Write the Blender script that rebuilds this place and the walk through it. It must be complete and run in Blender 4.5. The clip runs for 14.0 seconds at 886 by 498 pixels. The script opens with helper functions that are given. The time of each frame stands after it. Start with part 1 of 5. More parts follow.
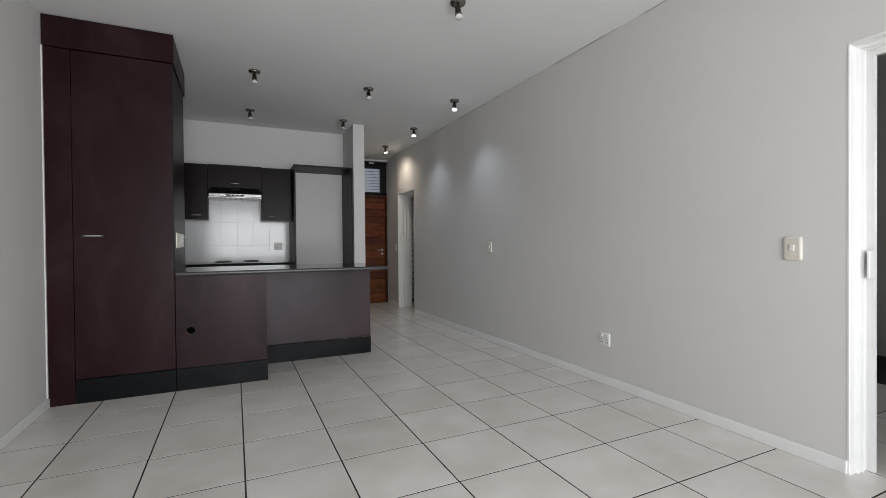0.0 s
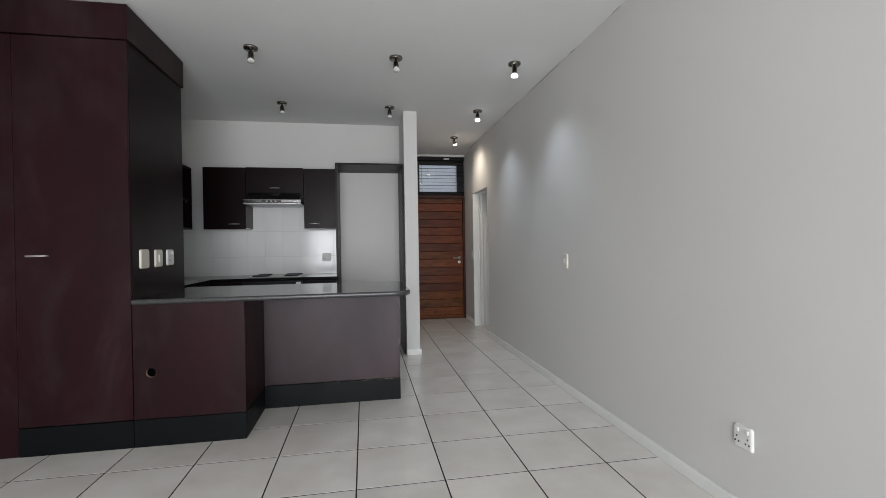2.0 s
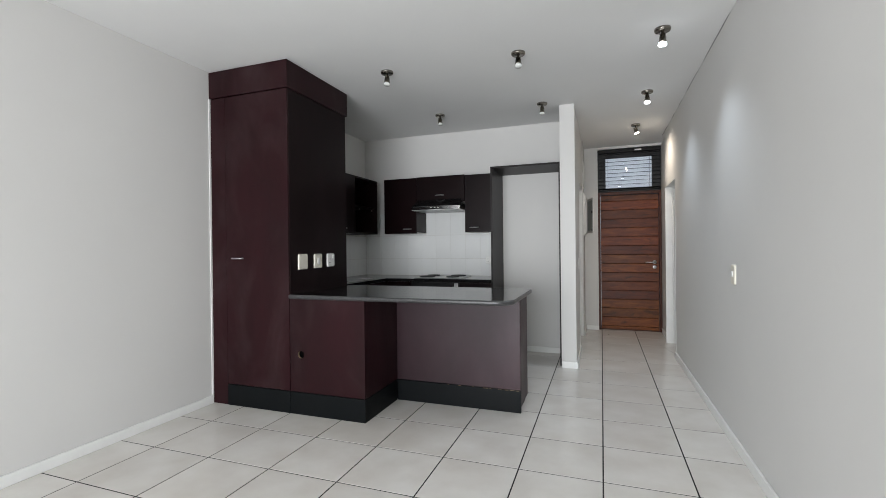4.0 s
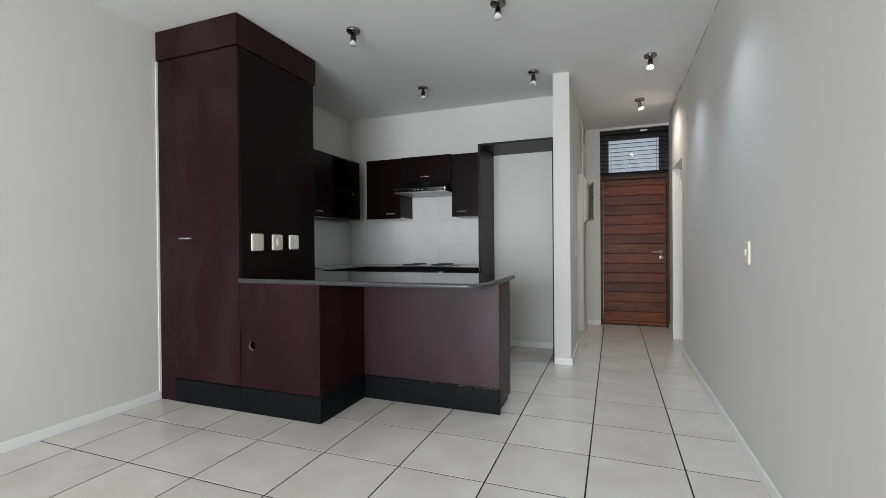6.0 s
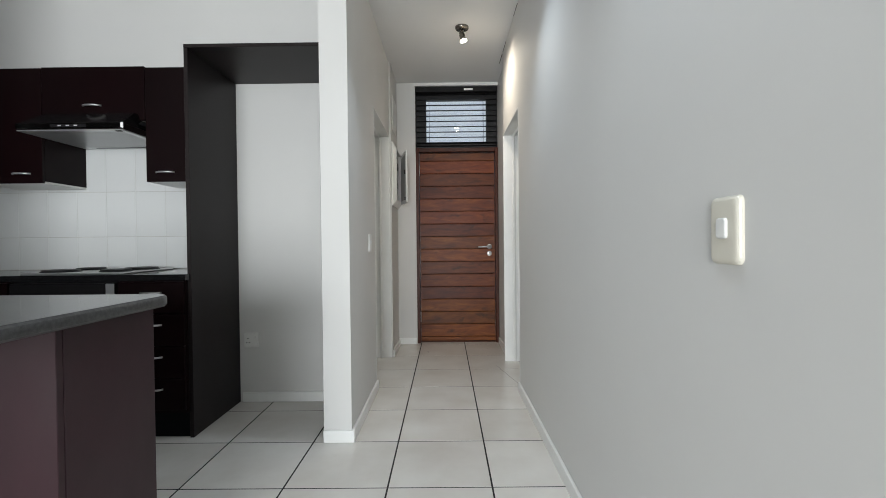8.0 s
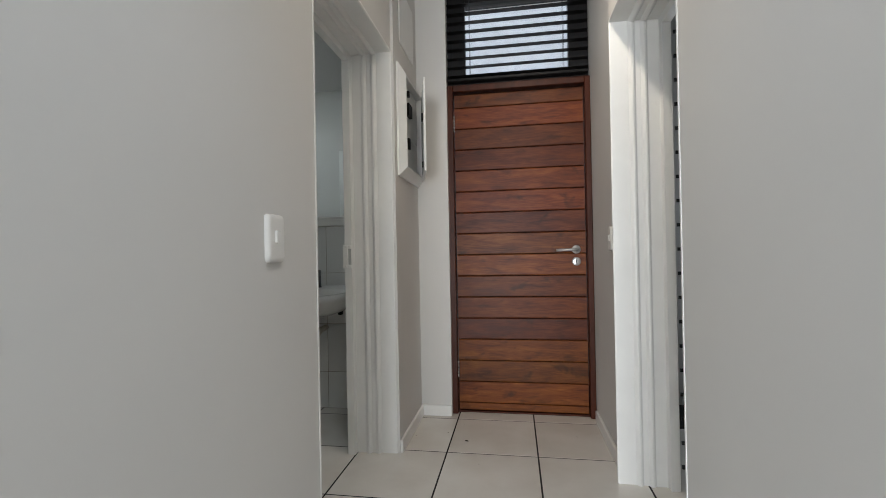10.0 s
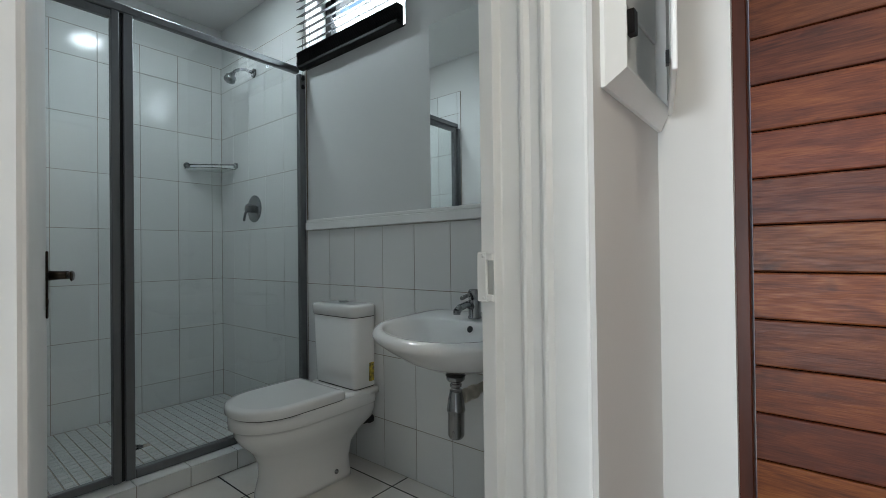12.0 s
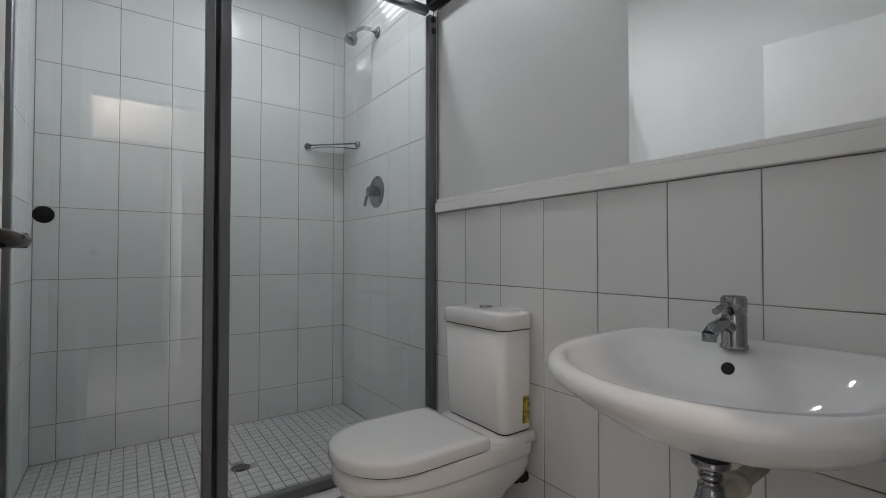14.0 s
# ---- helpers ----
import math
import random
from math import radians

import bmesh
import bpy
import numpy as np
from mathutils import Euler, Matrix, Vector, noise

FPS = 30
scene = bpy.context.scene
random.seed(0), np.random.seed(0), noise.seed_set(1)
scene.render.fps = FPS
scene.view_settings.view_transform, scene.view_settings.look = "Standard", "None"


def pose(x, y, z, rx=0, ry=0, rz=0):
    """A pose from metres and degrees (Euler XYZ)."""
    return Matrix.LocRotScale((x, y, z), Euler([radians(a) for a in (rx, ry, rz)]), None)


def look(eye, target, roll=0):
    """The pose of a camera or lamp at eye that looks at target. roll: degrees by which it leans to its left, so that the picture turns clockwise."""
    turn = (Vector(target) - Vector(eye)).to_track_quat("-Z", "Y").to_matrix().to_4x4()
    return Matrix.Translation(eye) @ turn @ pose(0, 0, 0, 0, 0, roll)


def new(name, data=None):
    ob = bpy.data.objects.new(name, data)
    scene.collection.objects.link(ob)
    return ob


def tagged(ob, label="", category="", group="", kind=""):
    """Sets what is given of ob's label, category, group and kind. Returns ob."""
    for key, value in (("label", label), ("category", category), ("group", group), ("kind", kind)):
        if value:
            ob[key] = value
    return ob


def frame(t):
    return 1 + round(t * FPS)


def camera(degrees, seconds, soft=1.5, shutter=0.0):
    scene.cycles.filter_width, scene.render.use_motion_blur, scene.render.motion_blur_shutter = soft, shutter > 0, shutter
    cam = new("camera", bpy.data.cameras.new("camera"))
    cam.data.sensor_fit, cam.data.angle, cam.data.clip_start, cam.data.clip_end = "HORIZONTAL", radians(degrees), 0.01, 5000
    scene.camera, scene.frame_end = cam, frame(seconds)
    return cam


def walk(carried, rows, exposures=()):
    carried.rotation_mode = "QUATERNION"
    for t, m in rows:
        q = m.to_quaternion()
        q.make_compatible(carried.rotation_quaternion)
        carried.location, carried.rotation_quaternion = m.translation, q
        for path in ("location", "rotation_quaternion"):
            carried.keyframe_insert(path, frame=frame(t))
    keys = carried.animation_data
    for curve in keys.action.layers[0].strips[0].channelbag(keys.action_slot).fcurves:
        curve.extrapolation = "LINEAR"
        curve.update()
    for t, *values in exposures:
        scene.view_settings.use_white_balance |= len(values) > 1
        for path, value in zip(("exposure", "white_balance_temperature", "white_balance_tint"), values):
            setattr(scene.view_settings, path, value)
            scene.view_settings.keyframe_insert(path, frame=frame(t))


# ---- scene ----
cam = camera(89.8, 14.0, soft=0.7)
PATH = [
    (0, (-2.612, -0.512, 1.108), (-1.764, 1.299, 1.087), -0.5),
    (0.5, (-2.42, -0.198, 1.112), (-1.609, 1.63, 1.095), -0.8),
    (1, (-2.207, 0.075, 1.18), (-1.449, 1.926, 1.159), -0.6),
    (1.5, (-1.912, 0.249, 1.186), (-1.268, 2.143, 1.169), -0.8),
    (2, (-1.616, 0.414, 1.211), (-1.268, 2.384, 1.198), -0.9),
    (2.5, (-1.333, 0.612, 1.24), (-1.265, 2.611, 1.231), -0.8),
    (3, (-1.115, 0.699, 1.257), (-1.29, 2.692, 1.251), -0.7),
    (3.5, (-0.919, 0.643, 1.27), (-1.401, 2.584, 1.266), -0.7),
    (3.7, (-0.85, 0.614, 1.266), (-1.44, 2.525, 1.263), -0.7),
    (5.8, (-0.628, 0.967, 1.157), (-1.436, 2.797, 1.141), -0.6),
    (6, (-0.647, 1.097, 1.124), (-1.362, 2.965, 1.108), -0.5),
    (6.5, (-0.691, 1.556, 1.085), (-1.075, 3.519, 1.066), -0.4),
    (7, (-0.69, 2.04, 1.061), (-0.831, 4.035, 1.043), -0.5),
    (7.5, (-0.605, 2.531, 1.036), (-0.637, 4.53, 1.013), -0.7),
    (8, (-0.51, 3.014, 1.052), (-0.521, 5.014, 1.026), -0.6),
    (8.2, (-0.493, 3.209, 1.032), (-0.495, 5.209, 1.014), -0.6),
    (10.3, (-0.411, 5.177, 1.015), (-0.797, 7.139, 1.027), -1.1),
    (10.5, (-0.421, 5.327, 1.027), (-0.857, 7.278, 1.035), -1.1),
    (11, (-0.468, 5.664, 1.028), (-1.157, 7.542, 1.043), -0.9),
    (11.5, (-0.551, 5.954, 1.052), (-1.488, 7.721, 1.066), -0.9),
    (12, (-0.661, 6.19, 1.057), (-1.923, 7.742, 1.073), -0.7),
    (12.5, (-0.864, 6.369, 1.031), (-2.374, 7.68, 1.065), -0.3),
    (13, (-1.058, 6.451, 1.01), (-2.664, 7.641, 1.048), 0.0),
    (13.5, (-1.187, 6.518, 0.995), (-2.82, 7.672, 1.034), 0.1),
    (14, (-1.246, 6.551, 0.994), (-2.875, 7.711, 1.031), 0.0),
]
walk(cam, [(t, look(eye, target, roll)) for t, eye, target, roll in PATH],
     exposures=[(0, -0.40, 6680, 15), (1.0, -0.14, 6660, 14), (2.0, 0.0, 6650, 14), (3.0, 0.3, 6650, 14), (3.7, 0.46, 6600, 13), (5.8, 0.34, 6600, 12), (6.5, 0.56, 6580, 12), (7.0, 0.72, 6550, 11), (8.0, 0.72, 6550, 10), (9.5, 0.85, 6600, 11), (10.3, 0.94, 6600, 12),
                (11.2, 1.2, 6650, 11), (12.0, 1.50, 6150, 9), (12.5, 1.72, 5950, 8), (13.2, 1.8, 6200, 15), (14, 1.9, 6650, 20)])

# ---- world, sun and large lights ----
world = bpy.data.worlds.new("sky")
scene.world = world
world.use_nodes = True
_n, _l = world.node_tree.nodes, world.node_tree.links
_sky = _n.new("ShaderNodeTexSky")
_sky.sky_type = 'NISHITA'
_sky.sun_disc = False
_sky.sun_elevation, _sky.sun_rotation = radians(52), radians(110)
_n["Background"].inputs["Strength"].default_value = 0.15
_l.new(_sky.outputs[0], _n["Background"].inputs["Color"])

sun = new("sun", bpy.data.lights.new("sun", 'SUN'))
sun.data.energy, sun.data.angle, sun.data.color = 2.5, radians(0.5), (1.0, 0.96, 0.9)
sun.matrix_world = look((8, -3, 10.9), (0, 0, 0))


def area_light(name, eye, target, w, h, power, color, spread=180):
    ob = new(name, bpy.data.lights.new(name, 'AREA'))
    ob.data.shape, ob.data.size, ob.data.size_y = 'RECTANGLE', w, h
    ob.data.energy, ob.data.color = power, color
    ob.data.spread = radians(spread)
    ob.matrix_world = look(eye, target)
    return ob


# daylight that enters by the glazed sliding doors behind the walker
area_light("daylight_patio", (-1.66, -2.62, 1.12), (-1.66, 2.0, 1.12), 3.1, 2.1, 124, (0.90, 0.96, 1.0), 125)
# daylight that enters by the high bathroom window
area_light("daylight_bath", (-2.52, 7.93, 2.42), (-2.52, 7.1, 1.8), 0.74, 0.46, 5.0, (0.86, 0.96, 1.0))
# added lamp in the windowless bedroom, makes the gap behind the leaf glow
area_light("bedroom_fill", (1.0, 7.96, 1.4), (1.0, 6.0, 1.0), 1.0, 1.2, 4, (0.8, 0.9, 1.0))
# unseen fill lamp added inside the closed side room
area_light("side_room_fill", (2.7, 0.1, 1.6), (0.5, 0.1, 1.2), 0.8, 0.8, 8, (0.95, 0.98, 1.0))


# ---- materials ----
def mat(name, color, rough=0.5, metal=0.0, var=0.0, scale=6.0, bump=0.0, bscale=40.0, spec=0.5, coat=0.0, stretch=(1, 1, 1),
        color2=None, rvar=0.0, per_object=0.0, fine=0.0):
    m = bpy.data.materials.new(name)
    m.use_nodes = True
    nt = m.node_tree
    b = nt.nodes["Principled BSDF"]
    b.inputs["Roughness"].default_value, b.inputs["Metallic"].default_value = rough, metal
    b.inputs["Specular IOR Level"].default_value = spec
    b.inputs["Coat Weight"].default_value = coat
    b.inputs["Coat Roughness"].default_value = 0.08
    b.inputs["Base Color"].default_value = (*color, 1)
    tc = nt.nodes.new("ShaderNodeTexCoord")
    mp = nt.nodes.new("ShaderNodeMapping")
    mp.inputs["Scale"].default_value = stretch
    src = tc.outputs["Object"]
    if per_object:
        oi = nt.nodes.new("ShaderNodeObjectInfo")
        mul = nt.nodes.new("ShaderNodeVectorMath")
        mul.operation = 'SCALE'
        mul.inputs["Scale"].default_value = 37.0
        comb = nt.nodes.new("ShaderNodeCombineXYZ")
        for i in range(3):
            nt.links.new(oi.outputs["Random"], comb.inputs[i])
        nt.links.new(comb.outputs[0], mul.inputs[0])
        add = nt.nodes.new("ShaderNodeVectorMath")
        nt.links.new(src, add.inputs[0])
        nt.links.new(mul.outputs[0], add.inputs[1])
        src = add.outputs[0]
    nt.links.new(src, mp.inputs["Vector"])
    if var or color2:
        n1 = nt.nodes.new("ShaderNodeTexNoise")
        n1.inputs["Scale"].default_value, n1.inputs["Detail"].default_value = scale, 6
        nt.links.new(mp.outputs[0], n1.inputs["Vector"])
        fac = n1.outputs["Fac"]
        if fine:
            n3 = nt.nodes.new("ShaderNodeTexNoise")
            n3.inputs["Scale"].default_value, n3.inputs["Detail"].default_value = scale * 9, 3
            nt.links.new(mp.outputs[0], n3.inputs["Vector"])
            mx = nt.nodes.new("ShaderNodeMix")
            mx.inputs[0].default_value = fine
            nt.links.new(fac, mx.inputs[2])
            nt.links.new(n3.outputs["Fac"], mx.inputs[3])
            fac = mx.outputs[0]
        ramp = nt.nodes.new("ShaderNodeValToRGB")
        c2 = color2 or tuple(c * (1 - var) for c in color)
        ramp.color_ramp.elements[0].position, ramp.color_ramp.elements[1].position = 0.33, 0.68
        ramp.color_ramp.elements[0].color, ramp.color_ramp.elements[1].color = (*c2, 1), (*color, 1)
        nt.links.new(fac, ramp.inputs["Fac"])
        out = ramp.outputs["Color"]
        if per_object:
            hsv = nt.nodes.new("ShaderNodeHueSaturation")
            mr = nt.nodes.new("ShaderNodeMapRange")
            mr.inputs["To Min"].default_value, mr.inputs["To Max"].default_value = 1 - per_object, 1 + per_object
            nt.links.new(oi.outputs["Random"], mr.inputs["Value"])
            nt.links.new(mr.outputs[0], hsv.inputs["Value"])
            nt.links.new(out, hsv.inputs["Color"])
            out = hsv.outputs["Color"]
        nt.links.new(out, b.inputs["Base Color"])
        if rvar:
            rr = nt.nodes.new("ShaderNodeMapRange")
            rr.inputs["From Min"].default_value, rr.inputs["From Max"].default_value = 0.3, 0.7
            rr.inputs["To Min"].default_value, rr.inputs["To Max"].default_value = rough + rvar, rough - rvar
            nt.links.new(fac, rr.inputs["Value"])
            nt.links.new(rr.outputs[0], b.inputs["Roughness"])
    if bump:
        n2 = nt.nodes.new("ShaderNodeTexNoise")
        n2.inputs["Scale"].default_value, n2.inputs["Detail"].default_value = bscale, 4
        nt.links.new(mp.outputs[0], n2.inputs["Vector"])
        bp = nt.nodes.new("ShaderNodeBump")
        bp.inputs["Strength"].default_value, bp.inputs["Distance"].default_value = bump, 0.004
        nt.links.new(n2.outputs["Fac"], bp.inputs["Height"])
        nt.links.new(bp.outputs[0], b.inputs["Normal"])
    return m


M_WALL = mat("wall_paint", (0.66, 0.65, 0.63), 0.58, spec=0.25, var=0.035, scale=0.9, bump=0.06, bscale=7, fine=0.12)
M_BWALL = mat("bath_paint", (0.66, 0.67, 0.66), 0.42, var=0.04, scale=2.0, bump=0.05, bscale=12)
M_CEIL = mat("ceiling_paint", (0.79, 0.79, 0.78), 0.8, var=0.04, scale=1.2, bump=0.05, bscale=30)
M_TRIM = mat("white_enamel", (0.81, 0.81, 0.79), 0.32, var=0.04, scale=8, bump=0.04, bscale=25)
M_FLOOR = mat("floor_tile_glaze", (0.73, 0.708, 0.668), 0.22, color2=(0.625, 0.592, 0.545), var=0.1, scale=3.2, rvar=0.03, per_object=0.035, fine=0.05, bump=0.012, bscale=9)
M_GROUT = mat("dark_grout", (0.020, 0.018, 0.017), 0.9, var=0.4, scale=20)
M_KGROUT = mat("white_grout", (0.62, 0.60, 0.56), 0.9, var=0.25, scale=8)
M_LGROUT = mat("pale_grout", (0.36, 0.32, 0.27), 0.9, color2=(0.19, 0.155, 0.115), var=0.4, scale=7)
M_WTILE = mat("white_tile_glaze", (0.74, 0.745, 0.735), 0.13, var=0.04, scale=3, per_object=0.03, bump=0.03, bscale=7)
M_MOSAIC = mat("mosaic_glaze", (0.60, 0.61, 0.60), 0.25, var=0.12, scale=30, per_object=0.06)
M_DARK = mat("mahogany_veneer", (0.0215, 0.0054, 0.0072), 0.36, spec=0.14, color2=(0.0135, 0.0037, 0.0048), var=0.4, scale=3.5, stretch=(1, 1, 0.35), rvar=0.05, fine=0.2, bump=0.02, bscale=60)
# the M_DARK veneer in a darker tone, for the kitchen fronts
M_KITCHEN = mat("kitchen_dark_veneer", (0.0080, 0.0029, 0.0034), 0.34, spec=0.12, color2=(0.0052, 0.0021, 0.0024), var=0.4, scale=3.5, stretch=(1, 1, 0.35), rvar=0.05, fine=0.2, bump=0.02, bscale=60)
# paler veneer copy: the bar's grazing sheen is put into its base colour
M_SHEEN = mat("sheen_veneer", (0.027, 0.0088, 0.0132), 0.42, spec=0.30, color2=(0.0150, 0.0050, 0.0076), var=0.4, scale=2.2, stretch=(1, 1, 0.6), rvar=0.06, fine=0.2, bump=0.02, bscale=60)
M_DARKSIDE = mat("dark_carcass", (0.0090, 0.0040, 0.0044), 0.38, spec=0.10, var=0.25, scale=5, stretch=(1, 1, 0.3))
M_SMOKE = mat("charcoal_carcass", (0.014, 0.0098, 0.0098), 0.42, spec=0.2, var=0.2, scale=5, stretch=(1, 1, 0.3))
M_KICK = mat("black_kick_laminate", (0.0042, 0.0052, 0.0058), 0.42, spec=0.11, var=0.2, scale=6, rvar=0.06)
M_GRANITE = mat("black_granite", (0.016, 0.016, 0.017), 0.09, spec=0.48, color2=(0.005, 0.005, 0.0055), var=0.5, scale=90, fine=0.5)
M_EDGE = mat("granite_edge", (0.065, 0.065, 0.066), 0.3, color2=(0.015, 0.015, 0.016), var=0.5, scale=110, fine=0.4)
M_WOODF = mat("meranti_frame", (0.070, 0.0165, 0.0062), 0.42, spec=0.2, color2=(0.035, 0.0085, 0.0038), scale=4, stretch=(5, 5, 0.6), var=0.3)
M_CHROME = mat("chrome", (0.29, 0.30, 0.31), 0.05, 1.0)
M_NICKEL = mat("brushed_nickel", (0.26, 0.24, 0.21), 0.25, 1.0, var=0.1, scale=60, stretch=(1, 1, 8))
M_BRONZE = mat("aged_bronze_nickel", (0.070, 0.055, 0.043), 0.32, 1.0, color2=(0.038, 0.029, 0.022), var=0.3, scale=45, stretch=(1, 1, 3), rvar=0.08)
# stands in for deep shade in the cable hole and the plank gaps
M_SHADE = mat("black_shade", (0.002, 0.002, 0.002), 1.0, spec=0.0)
M_GREYP = mat("grey_steel_paint", (0.44, 0.455, 0.44), 0.4, var=0.08, scale=12)
M_ALU = mat("grey_aluminium", (0.165, 0.170, 0.175), 0.38, 0.55, var=0.12, scale=30, stretch=(1, 1, 0.2))
M_STEEL = mat("stainless", (0.60, 0.60, 0.60), 0.32, 0.75, var=0.1, scale=40, stretch=(0.2, 4, 4))
M_POLISH = mat("polished_steel", (0.55, 0.55, 0.55), 0.14, 1.0, var=0.08, scale=40, stretch=(0.2, 4, 4))
M_HOOD = mat("black_gloss_enamel", (0.012, 0.012, 0.013), 0.16, spec=0.5, var=0.2, scale=14, rvar=0.04)
M_BLACK = mat("black_paint", (0.008, 0.007, 0.008), 0.4, spec=0.3, var=0.2, scale=20)
M_BLIND = mat("black_stained_slat", (0.008, 0.007, 0.007), 0.5, spec=0.2, var=0.3, scale=10, stretch=(0.3, 3, 3))
M_RUBBER = mat("dark_seal", (0.01, 0.01, 0.01), 0.6, var=0.2, scale=20)
M_CERAMIC = mat("white_ceramic", (0.80, 0.80, 0.79), 0.07, var=0.02, scale=4, coat=0.3)
M_PLASTIC = mat("white_plastic", (0.76, 0.755, 0.73), 0.45, var=0.03, scale=10)
M_CREAM = mat("cream_plastic", (0.68, 0.645, 0.555), 0.35, var=0.06, scale=10)
M_PIPE = mat("aged_pvc", (0.62, 0.57, 0.47), 0.4, var=0.25, scale=18)
M_YELLOW = mat("yellow_sticker", (0.62, 0.48, 0.05), 0.5, color2=(0.05, 0.04, 0.02), var=0.5, scale=70)
M_CHIP = mat("raw_chipboard", (0.42, 0.30, 0.18), 0.85, var=0.4, scale=60)
M_CRUMB = mat("dried_dirt", (0.055, 0.042, 0.030), 0.9, var=0.4, scale=90)
M_GROUND = mat("paving", (0.40, 0.38, 0.35), 0.9, var=0.2, scale=4)
M_OUT = mat("outside_plaster", (0.56, 0.57, 0.58), 0.8, var=0.08, scale=3)
M_PLATE = mat("hot_plate_iron", (0.012, 0.012, 0.012), 0.5, var=0.3, scale=30)


def dusty(m, amount, scale):
    """Pale wiped smears of dust over a dark veneer."""
    nt = m.node_tree
    b = nt.nodes["Principled BSDF"]
    old = b.inputs["Base Color"].links[0].from_socket
    tc = nt.nodes.new("ShaderNodeTexCoord")
    mp = nt.nodes.new("ShaderNodeMapping")
    mp.inputs["Scale"].default_value = (1.0, 1.0, 0.55)
    mp.inputs["Rotation"].default_value = (0.0, 0.5, 0.0)
    n1 = nt.nodes.new("ShaderNodeTexNoise")
    n1.inputs["Scale"].default_value, n1.inputs["Detail"].default_value, n1.inputs["Distortion"].default_value = scale, 5, 1.6
    n2 = nt.nodes.new("ShaderNodeTexNoise")
    n2.inputs["Scale"].default_value, n2.inputs["Detail"].default_value = scale * 7, 4
    nt.links.new(tc.outputs["Object"], mp.inputs["Vector"])
    nt.links.new(mp.outputs[0], n1.inputs["Vector"])
    nt.links.new(mp.outputs[0], n2.inputs["Vector"])
    r1 = nt.nodes.new("ShaderNodeMapRange")
    r1.inputs["From Min"].default_value, r1.inputs["From Max"].default_value, r1.inputs["To Max"].default_value = 0.45, 0.78, amount
    nt.links.new(n1.outputs["Fac"], r1.inputs["Value"])
    mul = nt.nodes.new("ShaderNodeMath")
    mul.operation = 'MULTIPLY'
    nt.links.new(r1.outputs[0], mul.inputs[0])
    nt.links.new(n2.outputs["Fac"], mul.inputs[1])
    mx = nt.nodes.new("ShaderNodeMix")
    mx.data_type = 'RGBA'
    nt.links.new(mul.outputs[0], mx.inputs[0])
    nt.links.new(old, mx.inputs[6])
    mx.inputs[7].default_value = (0.34, 0.27, 0.27, 1)
    nt.links.new(mx.outputs[2], b.inputs["Base Color"])


dusty(M_DARK, 0.085, 2.2)
dusty(M_DARKSIDE, 0.03, 2.2)
dusty(M_SHEEN, 0.06, 1.6)


